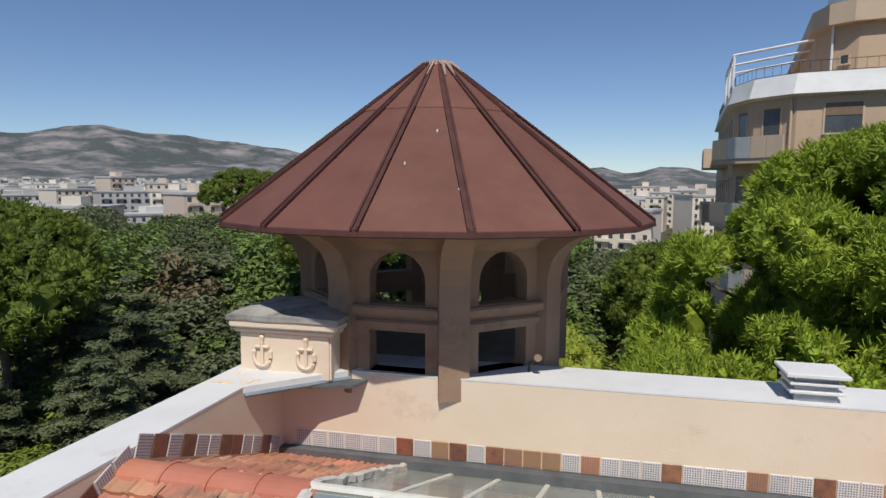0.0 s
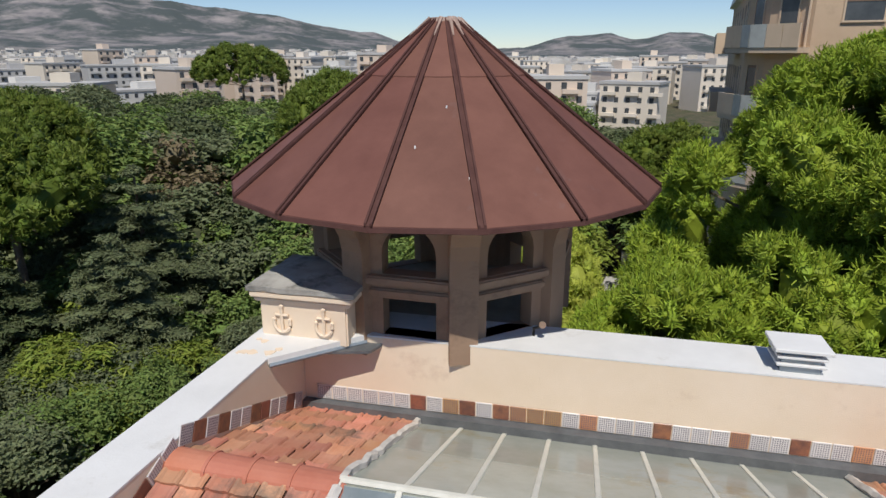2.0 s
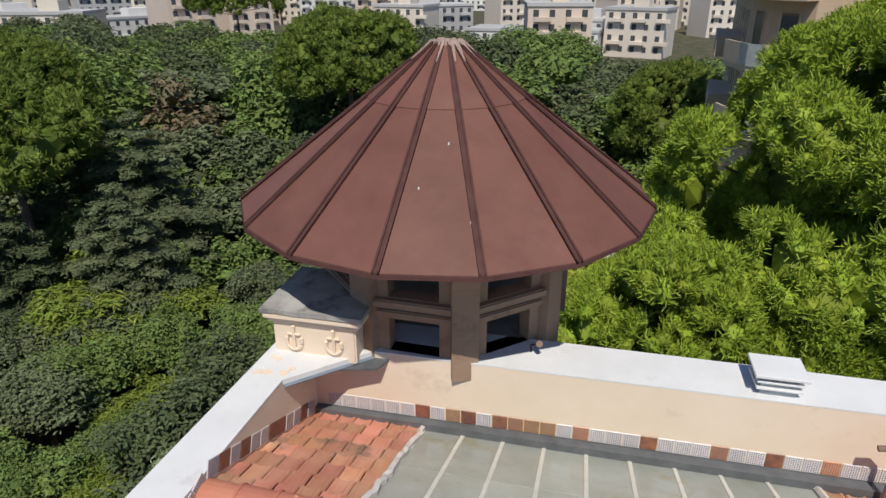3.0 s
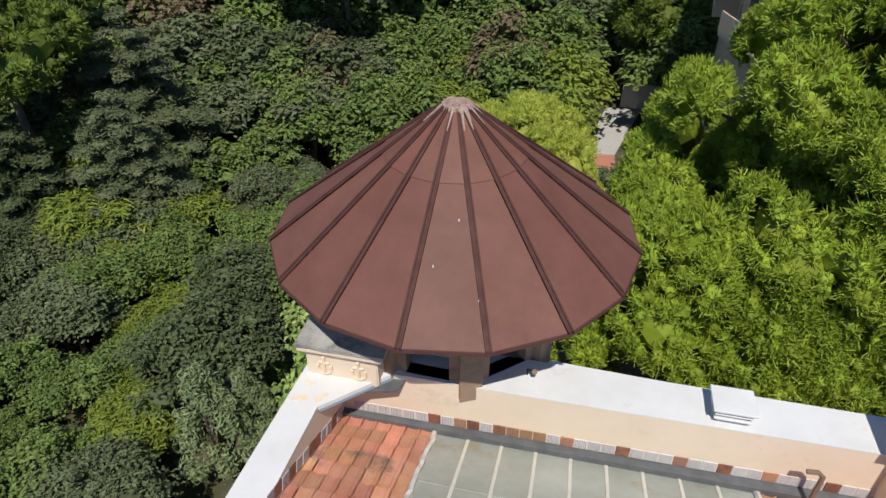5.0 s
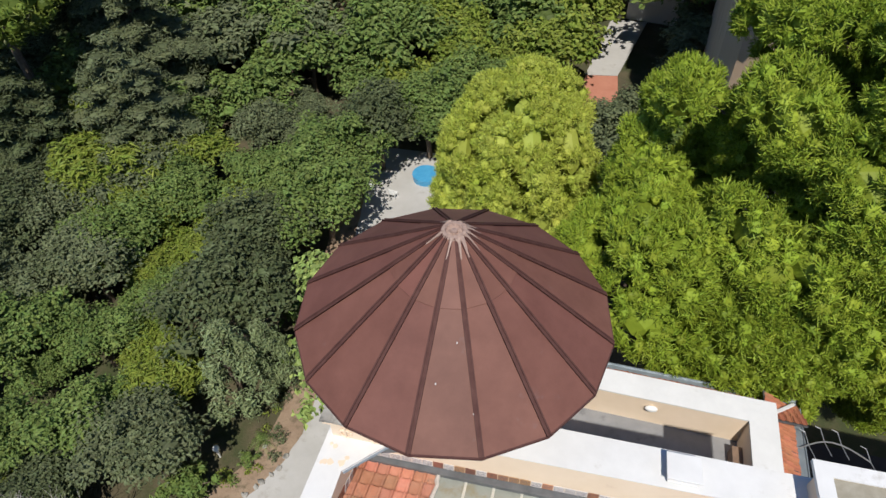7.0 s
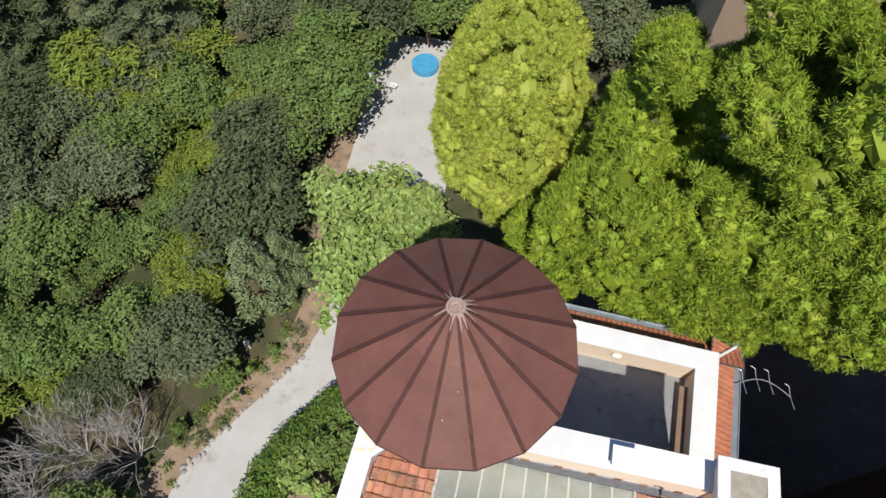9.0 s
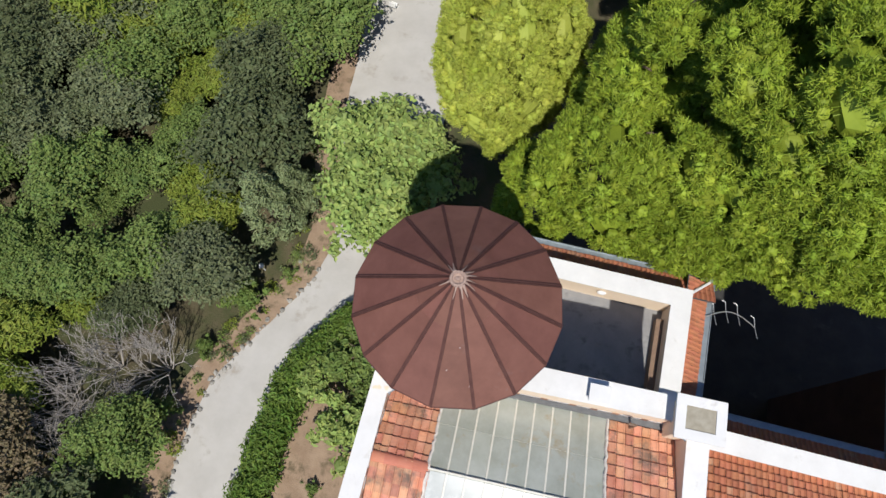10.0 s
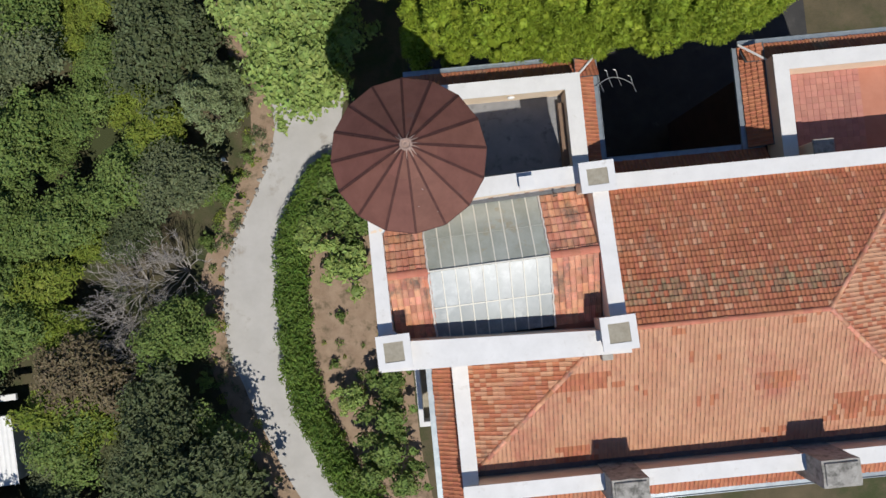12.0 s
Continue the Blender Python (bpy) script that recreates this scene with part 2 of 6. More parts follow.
def tube(bm, pts, r, sides=6, r_end=None):
    """A round bar along a line of points, tapering to r_end."""
    rings = []
    pts = [Vector(p) for p in pts]
    for i, p in enumerate(pts):
        d = (pts[min(i + 1, len(pts) - 1)] - pts[max(i - 1, 0)]).normalized()
        s = d.cross(Vector((0, 0, 1)) if abs(d.z) < 0.9 else Vector((1, 0, 0))).normalized()
        u = d.cross(s)
        rr = r if r_end is None else r + (r_end - r) * i / (len(pts) - 1)
        rings.append([bm.verts.new(p + rr * (math.cos(k * 2 * math.pi / sides) * s + math.sin(k * 2 * math.pi / sides) * u)) for k in range(sides)])
    for a, b in zip(rings, rings[1:]):
        for k in range(sides):
            bm.faces.new((a[k], a[(k + 1) % sides], b[(k + 1) % sides], b[k]))
    bm.faces.new(rings[0][::-1])
    bm.faces.new(rings[-1])
    return bm


def mesh_of(name, verts, faces, material):
    """A mesh from arrays of corners and of faces with four corners each."""
    me = bpy.data.meshes.new(name)
    nv, nf = len(verts), len(faces)
    me.vertices.add(nv)
    me.vertices.foreach_set("co", np.asarray(verts, np.float32).ravel())
    me.loops.add(nf * 4)
    me.loops.foreach_set("vertex_index", np.asarray(faces, np.int32).ravel())
    me.polygons.add(nf)
    me.polygons.foreach_set("loop_start", np.arange(0, nf * 4, 4, dtype=np.int32))
    me.polygons.foreach_set("use_smooth", np.zeros(nf, bool))
    me.update(calc_edges=True)
    me.materials.append(material)
    return me


# ---- ground, drive ----
def ground_sheet():
    vs, fs = [], []
    xs = [-5000, -1200, -400, -150, -70, -40, -20, 0, 20, 40, 70, 150, 400, 1200, 5000]
    for y in xs:
        for x in xs:
            d = math.hypot(x, y)
            vs.append((x, y, 0 if d < 60 else -0.4))
    n = len(xs)
    for j in range(n - 1):
        for i in range(n - 1):
            fs.append((j * n + i, j * n + i + 1, (j + 1) * n + i + 1, (j + 1) * n + i))
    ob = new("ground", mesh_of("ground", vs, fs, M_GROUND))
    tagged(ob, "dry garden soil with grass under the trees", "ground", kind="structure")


def strip(name, left, right, z, material, label, category, steps=8):
    """A ribbon between two lines of plan points, smoothed."""
    def smooth(pts):
        out = []
        for i in range(len(pts) - 1):
            p0, p1, p2, p3 = (Vector(pts[max(0, min(len(pts) - 1, i + k))]) for k in (-1, 0, 1, 2))
            for s in range(steps):
                t = s / steps
                out.append(0.5 * ((2 * p1) + (p2 - p0) * t + (2 * p0 - 5 * p1 + 4 * p2 - p3) * t * t + (3 * p1 - p0 - 3 * p2 + p3) * t ** 3))
        return out + [Vector(pts[-1])]
    a, b = smooth(left), smooth(right)
    bm = bmesh.new()
    rows = []
    for i, (p, q) in enumerate(zip(a, b)):
        w = 0.10 * noise.noise(Vector((i * 0.9, z * 50, 3.0)))
        v = 0.10 * noise.noise(Vector((i * 0.8, z * 50, 9.0)))
        rows.append([bm.verts.new((p.x + w, p.y, z)), bm.verts.new((0.5 * (p.x + q.x), 0.5 * (p.y + q.y), z + 0.03)), bm.verts.new((q.x + v, q.y, z))])
    for r, s in zip(rows, rows[1:]):
        bm.faces.new((r[0], r[1], s[1], s[0]))
        bm.faces.new((r[1], r[2], s[2], s[1]))
    return setting(name, bm, material, label, category)


ground_sheet()
DRIVE_L = ((-14.2, 40), (-12.6, 32), (-12.1, 26), (-11.7, 22.6), (-10.5, 18.0), (-10.7, 14.2), (-13.3, 9.4), (-14.9, 6.3), (-15.35, 1.6), (-14.4, -2.4), (-12.1, -8.8), (-8.5, -16), (-4, -24))
DRIVE_R = ((-6.4, 40), (-5.8, 32), (-5.4, 26), (-5.6, 22), (-5.4, 17.2), (-7.0, 12.9), (-10.5, 8.8), (-11.2, 5.2), (-11.6, -0.8), (-10.8, -4.4), (-9.2, -9.0), (-5.0, -16), (0, -24))
strip("drive", DRIVE_L, DRIVE_R, 0.03, M_PATH, "pale grey gravel drive curving past the house", "road")
strip("soil_verge", [(x - 1.6, y) for x, y in DRIVE_L], [(x + 0.2, y) for x, y in DRIVE_L], 0.012, M_SOIL, "strip of bare brown earth beside the drive", "verge")
strip("soil_bed", [(-7.2, 12.6), (-10.2, 8.6), (-11, 4), (-11.2, -2), (-9.8, -8), (-6, -14)], [(-3.2, 12.6), (-3.2, 8.6), (-3.2, 4), (-3.2, -2), (-3.2, -8), (-2.5, -14)], 0.016, M_SOIL, "bare brown earth bed between hedge and house", "soil")

# kerb stones along the drive's outer edge
kerb = thing("stone_edging", "row of rough earthy stones edging the drive", "edging")
bm = bmesh.new()
bmesh.ops.create_icosphere(bm, subdivisions=1, radius=0.13)
for v in bm.verts:
    v.co = Vector((v.co.x, v.co.y * 1.3, v.co.z * 0.7)) * (1 + 0.35 * noise.noise(v.co * 9))
stone0 = part("stone", bm, M_STONE, kerb)
stone0.matrix_basis = pose(-11.95, 14.6, 0.06)
rnd = random.Random(5)
for i in range(46):
    f = i / 46 * 3.7
    k = int(f)
    pa, pb = DRIVE_L[5 + k], DRIVE_L[6 + k]
    x, y = (pa[j] + (pb[j] - pa[j]) * (f - k) for j in (0, 1))
    again(stone0, pose(x + rnd.uniform(-0.25, 0.15), y + rnd.uniform(-0.2, 0.2), 0.05, rnd.uniform(0, 40), 0, rnd.uniform(0, 360)) @ Matrix.Scale(rnd.uniform(0.6, 1.4), 4), kerb)


# ---- roof tiles ----
TILE_W, TILE_L = 0.236, 0.335


def tile_arrays():
    """One clay tile with two ribs: its front edge on the lap of the row below."""
    xs = np.array([0.004, 0.020, 0.044, 0.066, 0.105, 0.135, 0.170, 0.192, 0.216, 0.232])
    zs = np.array([0.006, 0.026, 0.026, 0.009, 0.006, 0.006, 0.009, 0.023, 0.023, 0.006])
    n = len(xs)
    rows = [np.stack([xs, np.full(n, y), zs + dz], 1) for y, dz in ((0.0, -0.022), (0.0, 0.030), (TILE_L + 0.02, -0.022))]
    v = np.concatenate(rows)
    f = [(r * n + i, r * n + i + 1, (r + 1) * n + i + 1, (r + 1) * n + i) for r in range(2) for i in range(n - 1)]
    return v, np.array(f)


TV, TF = tile_arrays()


def slope_frame(o, along, up):
    """A matrix whose x runs along the eave, y up the slope and z out of it."""
    x, y = Vector(along).normalized(), Vector(up).normalized()
    z = x.cross(y).normalized()
    m = Matrix((x, y, z)).transposed().to_4x4()
    m.translation = Vector(o)
    return m


def inside(p, poly):
    for (ax, ay), (bx, by) in zip(poly, poly[1:] + poly[:1]):
        if (bx - ax) * (p[1] - ay) - (by - ay) * (p[0] - ax) < -1e-6:
            return False
    return True


def tile_sheet(name, m, poly, materials, label, pick=None, seed=1, size=0.80):
    """Laid tiles over a convex polygon in the slope's own plane, as one sheet a material."""
    rg = np.random.RandomState(seed)
    xs, ys = [p[0] for p in poly], [p[1] for p in poly]
    out = [([], []) for _ in materials]
    row, y = 0, min(ys)
    while y < max(ys):
        x = min(xs)
        while x < max(xs):
            c = (x + TILE_W * size / 2, y + TILE_L * size / 2)
            if inside(c, poly):
                k = pick(c, rg) if pick else 0
                vs, fs = out[k]
                j = rg.normal(0, 1, 4)
                v = TV * np.array((size, size, size * 1.5))
                v[:, 0] += x + 0.004 * j[0]
                v[:, 1] += y + 0.008 * j[1]
                v[:, 2] += 0.003 * j[2] + 0.012 * j[3] * (TV[:, 0] / TILE_W - 0.5) * 0.5
                fs.append(TF + len(vs) * len(TV))
                vs.append(v)
            x += TILE_W * size
        y += TILE_L * size
        row += 1
    obs = []
    for mt, (vs, fs) in zip(materials, out):
        if vs:
            v = np.concatenate(vs)
            v = v @ np.array(m.to_3x3()).T + np.array(m.translation)
            ob = new(name, mesh_of(name, v, np.concatenate(fs), mt))
            tagged(ob, label, "roof tiles", kind="stuff")
            obs.append(ob)
    return obs


def deck(name, pts, material, label, thick=0.12):
    bm = bmesh.new()
    prism(bm, [(p[0], p[1]) for p in pts], [p[2] - thick for p in pts], [p[2] - 0.045 for p in pts])
    return setting(name, bm, material, label, "roof")


# ---- tower: walls ----
ZT = 19.06
W_OUT = ((-2.88, 7.62), (6.40, 7.60), (6.44, 0.22), (-3.12, 0.72))
W_IN = ((-2.42, 6.84), (5.80, 6.92), (5.80, 1.18), (-2.52, 1.80))
WALLS = []
for i, side in enumerate(("north", "east", "south", "west")):
    j = (i + 1) % 4
    bm = bmesh.new()
    prism(bm, (W_OUT[i], W_OUT[j], W_IN[j], W_IN[i]), 0, ZT - 0.024)
    WALLS.append(setting("wall_" + side, bm, M_PLASTER2, "cream plastered parapet wall of the house tower", "wall"))
    bm = bmesh.new()
    o = [Vector(p) for p in (W_OUT[i], W_OUT[j], W_IN[j], W_IN[i])]
    c = sum(o, Vector((0, 0))) / 4
    prism(bm, [tuple(p + (p - c).normalized() * 0.03) for p in o], ZT - 0.020, ZT + 0.001 * i)
    setting("coping_" + side, bm, M_WHITE, "white coated flat coping on the tower parapet", "coping")

# slabs across the inner corners of the parapet
for cx, cy, sx, sy in ((W_IN[0][0], W_IN[0][1], 1, -1), (W_IN[1][0], W_IN[1][1], -1, -1), (W_IN[2][0], W_IN[2][1], -1, 1), (W_IN[3][0], W_IN[3][1], 1, 1)):
    bm = bmesh.new()
    k = 0.85 if (cx < 0 and sy < 0) else 0.45
    prism(bm, ((cx - 0.1 * sx, cy - 0.1 * sy), (cx + (k + 0.1 if cx < 0 and sy < 0 else k) * sx, cy - 0.1 * sy), (cx + k * sx, cy), (cx, cy + k * sy), (cx - 0.1 * sx, cy + k * sy)), ZT - 0.07, ZT + 0.006)
    setting("corner_slab", bm, M_WHITE, "white coated slab across the parapet corner", "coping")
    bm = bmesh.new()
    tube(bm, ((cx + k * sx, cy, ZT - 0.085), (cx, cy + k * sy, ZT - 0.085)), 0.03)
    setting("corner_flashing", bm, M_ZINC, "bent zinc flashing under the corner slab", "flashing")


def pillar(x0, x1, y0, y1, z0, z1, top):
    """A square corner pillar with a stepped cap and a cement panel let into the cap."""
    p = thing("corner_pillar", "square white-capped corner pillar with a bare cement panel", "pillar", "corner pillars")
    bm = block(bmesh.new(), x0 + 0.12, x1 - 0.12, y0 + 0.12, y1 - 0.12, z0, z1 - 0.14)
    part("shaft", soft(bm, 0.015), M_PLASTER2, p)
    bm = block(bmesh.new(), x0 + 0.06, x1 - 0.06, y0 + 0.06, y1 - 0.06, z1 - 0.16, z1 - 0.09)
    part("moulding", soft(bm, 0.02), M_PLASTER2, p)
    bm = bmesh.new()
    e = 0.27
    for a in ((x0, x1, y0, y0 + e), (x0, x1, y1 - e, y1), (x0, x0 + e, y0 + e, y1 - e), (x1 - e, x1, y0 + e, y1 - e)):
        block(bm, *a, z1 - 0.09, z1)
    part("cap", bm, M_WHITE, p, "white coated cap")
    bm = block(bmesh.new(), x0 + e - 0.01, x1 - e + 0.01, y0 + e - 0.01, y1 - e + 0.01, z1 - 0.09, z1 - 0.03)
    part("panel", bm, top, p, "bare cement panel")
    return p


pillar(5.25, 6.58, 6.42, 7.58, 18.2, 19.71, M_CEMENT)
pillar(-3.14, -1.86, 0.86, 2.14, 18.2, 19.71, M_CEMENT)
pillar(5.23, 6.58, 0.46, 1.74, 18.2, 19.71, M_CEMENT)


def crest_box(x0, x1, y0, y1, z0, z1):
    """The stone-capped block at the foot of the cupola with two anchor reliefs."""
    b = thing("crest_block", "plastered block with weathered stone cap and two anchor reliefs", "plinth")
    part("body", soft(block(bmesh.new(), x0 + 0.11, x1 - 0.13, y0 + 0.10, y1 - 0.1, z0, z1 - 0.2), 0.02), M_PLASTER2, b)
    part("moulding", soft(block(bmesh.new(), x0 + 0.06, x1 - 0.07, y0 + 0.05, y1 - 0.05, z1 - 0.205, z1 - 0.15), 0.015), M_PLASTER2, b)
    part("moulding", soft(block(bmesh.new(), x0 + 0.02, x1 - 0.02, y0 + 0.01, y1 - 0.01, z1 - 0.148, z1 - 0.06), 0.02), M_PLASTER2, b)
    bm = block(bmesh.new(), x0, x1, y0, y1, z1 - 0.058, z1)
    bmesh.ops.subdivide_edges(bm, edges=list(bm.edges), cuts=5, use_grid_fill=True)
    for v in bm.verts:
        v.co += 0.015 * noise.noise_vector(v.co * 5)
        if v.co.z > z1 - 0.03:
            e = min(v.co.x - x0, x1 - v.co.x, v.co.y - y0, y1 - v.co.y)
            v.co.z += min(0.07, 0.22 * max(0, e))
    part("cap", bm, M_STONE, b, "weathered grey stone cap")
    for cx in (x0 + 0.40, x1 - 0.42):
        bm = bmesh.new()
        yf, zc = y0 + 0.10, z0 + 0.30
        d = 0.018
        tube(bm, ((cx, yf - d, zc - 0.17), (cx, yf - d, zc + 0.17)), 0.022, 6)
        tube(bm, ((cx - 0.085, yf - d, zc + 0.06), (cx + 0.085, yf - d, zc + 0.06)), 0.02, 6)
        tube(bm, [(cx + 0.105 * math.sin(a), yf - d, zc - 0.04 - 0.12 * math.cos(a)) for a in np.linspace(-1.75, 1.75, 11)], 0.024, 6)
        for sx in (-1, 1):
            bmesh.ops.create_icosphere(bm, subdivisions=1, radius=0.03, matrix=Matrix.Translation((cx + sx * 0.10, yf - d, zc + 0.0)))
        bmesh.ops.create_icosphere(bm, subdivisions=1, radius=0.032, matrix=Matrix.Translation((cx, yf - d, zc + 0.17)))
        part("anchor_relief", bm, M_PLASTER2, b, "moulded anchor relief")
    return b


crest_box(-2.94, -1.58, 6.50, 7.78, 18.98, 19.71)
# flakes of coating lifting off the coping beside the block
rg = random.Random(8)
for i in range(7):
    bm = bmesh.new()
    x, y, r = -2.74 + rg.uniform(-0.15, 0.35), 6.22 + rg.uniform(-0.2, 0.22), rg.uniform(0.03, 0.08)
    prism(bm, [(x + r * rg.uniform(0.6, 1.3) * math.cos(a), y + r * rg.uniform(0.6, 1.3) * math.sin(a)) for a in np.arange(0, 6.2, 0.9)], ZT - 0.002, ZT + rg.uniform(0.008, 0.02))
    tagged(finish("coating_flake", bm, M_PLASTER2), "flake of pale coating lifting off the coping", "flake", "coating flakes")
bm = prism(bmesh.new(), ((-2.2, 6.42), (-1.45, 6.62), (-1.35, 6.9), (-2.4, 6.9)), 18.93, 18.965)
setting("lead_flashing", bm, M_LEAD, "bent grey metal flashing under the block", "flashing")

# ---- tower: majolica strip along the roof's foot ----
rnd = random.Random(11)


def ceramic(proto, kind, m, parent):
    return again(proto[kind], m, parent)


def ceramic_protos(parent):
    out = {}
    for kind, mt in (("white", M_CERW), ("brown", M_CERB), ("ochre", M_CERO)):
        bm = soft(block(bmesh.new(), 0.003, 0.199, -0.012, 0.0, 0.003, 0.199), 0.004, 1)
        ob = part("ceramic_tile", bm, mt, parent)
        if kind != "brown":
            ob.data.materials.append(M_DOT)
            b2 = bmesh.new()
            b2.from_mesh(ob.data)
            for a in range(7):
                for c in range(7):
                    x, z, r = 0.025 + a * 0.025, 0.025 + c * 0.025, 0.0092
                    f = b2.faces.new([b2.verts.new((x + dx * r, -0.0135, z + dz * r)) for dx, dz in ((0, -1), (1, 0), (0, 1), (-1, 0))])
                    f.material_index = 1
            b2.to_mesh(ob.data)
            b2.free()
        out[kind] = ob
    return out


N_PROTO = ceramic_protos(WALLS[0])
pattern = "wwwwwwbwobwbooowowwwbwwwowwbwwowwwbww"
dirn = (Vector(W_IN[1]) - Vector(W_IN[0])).normalized()
rotn = math.degrees(math.atan2(dirn.y, dirn.x))
used = set()
for i in range(38):
    p = Vector(W_IN[0]) + dirn * (0.16 + i * 0.206)
    if p.x > 5.5:
        break
    kind = {"w": "white", "b": "brown", "o": "ochre"}[pattern[i % len(pattern)]]
    m = pose(p.x, p.y - 0.002, 18.12, 0, 0, rotn)
    if kind not in used:
        used.add(kind)
        N_PROTO[kind].matrix_basis = m
    else:
        ceramic(N_PROTO, kind, m, WALLS[0])
def wx(y):
    f = (W_IN[0][1] - y) / (W_IN[0][1] - W_IN[3][1])
    return W_IN[0][0] + (W_IN[3][0] - W_IN[0][0]) * f + 0.002


W_PROTO = ceramic_protos(WALLS[3])
used = set()
SLOPE = math.atan2(0.97, 2.45)
for i in range(22):
    s = 0.1 + i * 0.206
    y = 6.75 - s * math.cos(SLOPE)
    z = 18.03 + s * math.sin(SLOPE)
    if y < 4.45:
        y2 = 4.4 - (i - 12) * 0.206 * math.cos(SLOPE)
        y, z = y2 - 0.19, 18.03 + 2.6 * math.sin(SLOPE) - (i - 11.2) * 0.206 * math.sin(SLOPE)
        if y < 2.3:
            break
        m = Matrix.Translation((wx(y), y + 0.19, z)) @ pose(0, 0, 0, 0, 0, -90) @ pose(0, 0, 0, 0, math.degrees(SLOPE), 0)
    else:
        m = Matrix.Translation((wx(y), y, z)) @ pose(0, 0, 0, 0, 0, -90) @ pose(0, 0, 0, 0, -math.degrees(SLOPE), 0)
    m = m @ pose(0, 0, 0, 0, 0, 180) @ Matrix.Translation((-0.2, 0, 0))
    kind = rnd.choice(("white", "white", "brown", "white", "brown"))
    if kind not in used:
        used.add(kind)
        W_PROTO[kind].matrix_basis = m
    else:
        ceramic(W_PROTO, kind, m, WALLS[3])
for k in ("white", "brown", "ochre"):
    if k not in used:
        W_PROTO[k].matrix_basis = pose(-2.478, 6.6, 18.2, 0, 0, 90)

# ---- tower: roofs ----
RIDGE_Y, RIDGE_Z, N_Y, N_Z, S_Y, S_Z = 4.30, 18.93, 6.80, 17.98, 1.55, 17.90
UPN = (0, RIDGE_Y - N_Y, RIDGE_Z - N_Z)
UPS = (0, RIDGE_Y - S_Y, RIDGE_Z - S_Z)
X0, XA, XB, X1 = -2.47, -0.88, 3.86, 5.80
for nm, xa, xb in (("roof_deck_1", X0, XA), ("roof_deck_2", XB, X1)):
    deck(nm, ((xa, N_Y + 0.1, N_Z - 0.03), (xb, N_Y + 0.1, N_Z - 0.03), (xb, RIDGE_Y, RIDGE_Z), (xa, RIDGE_Y, RIDGE_Z)), M_CLAY, "mortar bed under the tower's clay tiles")
    deck(nm + "_south", ((xa, S_Y - 0.4, S_Z - 0.15), (xb, S_Y - 0.4, S_Z - 0.15), (xb, RIDGE_Y, RIDGE_Z), (xa, RIDGE_Y, RIDGE_Z)), M_CLAY, "mortar bed under the tower's clay tiles")
bm = bmesh.new()
block(bm, X0 - 0.02, X1 + 0.02, 1.1, 7.0, 17.2, 17.5)
setting("tower_ceiling", bm, M_PLASTER, "plaster slab closing the tower under its roof", "ceiling")
bm = prism(bmesh.new(), ((-2.44, 6.835), (5.8, 6.915), (5.8, 6.74), (-2.44, 6.72)), 17.9, 18.112)
setting("gutter_north", bm, M_LEAD, "dark lead-lined gutter at the wall's foot", "gutter")
bm = prism(bmesh.new(), ((-2.5, 1.6), (5.8, 1.3), (5.8, 1.2), (-2.5, 1.75)), 17.6, 17.72)
setting("gutter_south", bm, M_LEAD, "dark lead-lined gutter at the south wall's foot", "gutter")


def laid_tiles(owner, m, cols, rows, seed):
    """Single clay tiles, each an object of its own on one mesh."""
    rg = random.Random(seed)
    me = mesh_of("roof_tile", TV, TF, M_TILE)
    for r in range(rows):
        for c in range(cols):
            ob = new("roof_tile", me)
            ob.parent = owner
            ob.matrix_basis = m @ pose(c * TILE_W + rg.uniform(-0.006, 0.006), r * TILE_L + rg.uniform(-0.012, 0.012), rg.uniform(0, 0.008), rg.uniform(-0.8, 0.8), rg.uniform(-1.2, 1.2), rg.uniform(-1.2, 1.2))


roof_w = thing("tile_roof_west", "weathered terracotta clay tiles beside the glass roof", "roof", kind="structure")
roof_e = thing("tile_roof_east", "red terracotta clay tiles beside the glass roof", "roof", kind="structure")
laid_tiles(roof_w, slope_frame((XA, N_Y - 0.02, N_Z), (-1, 0, 0), UPN), 7, 8, 3)
laid_tiles(roof_w, slope_frame((X0, S_Y - 0.02, S_Z), (1, 0, 0), UPS), 7, 9, 4)
laid_tiles(roof_e, slope_frame((X1, N_Y - 0.1, N_Z), (-1, 0, 0), UPN), 8, 8, 5)
laid_tiles(roof_e, slope_frame((XB, S_Y - 0.05, S_Z), (1, 0, 0), UPS), 8, 9, 6)


def ridge_run(owner, x0, x1, n):
    """Half-round ridge tiles lapping one another."""
    me = None
    ln = (x1 - x0) / n
    for i in range(n):
        if me is None:
            bm = bmesh.new()
            rows = []
            for x, r in ((0, 0.155), (0.03, 0.155), (0.031, 0.14), (ln + 0.03, 0.13)):
                rows.append([bm.verts.new((x, r * 1.1 * math.cos(a), r * 0.62 * math.sin(a))) for a in np.linspace(0.0, math.pi, 9)])
            for a, b in zip(rows, rows[1:]):
                for k in range(8):
                    bm.faces.new((a[k], a[k + 1], b[k + 1], b[k]))
            ob = part("ridge_tile", bm, M_RIDGE, owner)
            me = ob
            ob.matrix_basis = pose(x0, RIDGE_Y, RIDGE_Z - 0.03)
        else:
            again(me, pose(x0 + i * ln, RIDGE_Y, RIDGE_Z - 0.03 + 0.004 * (i % 2)), owner)


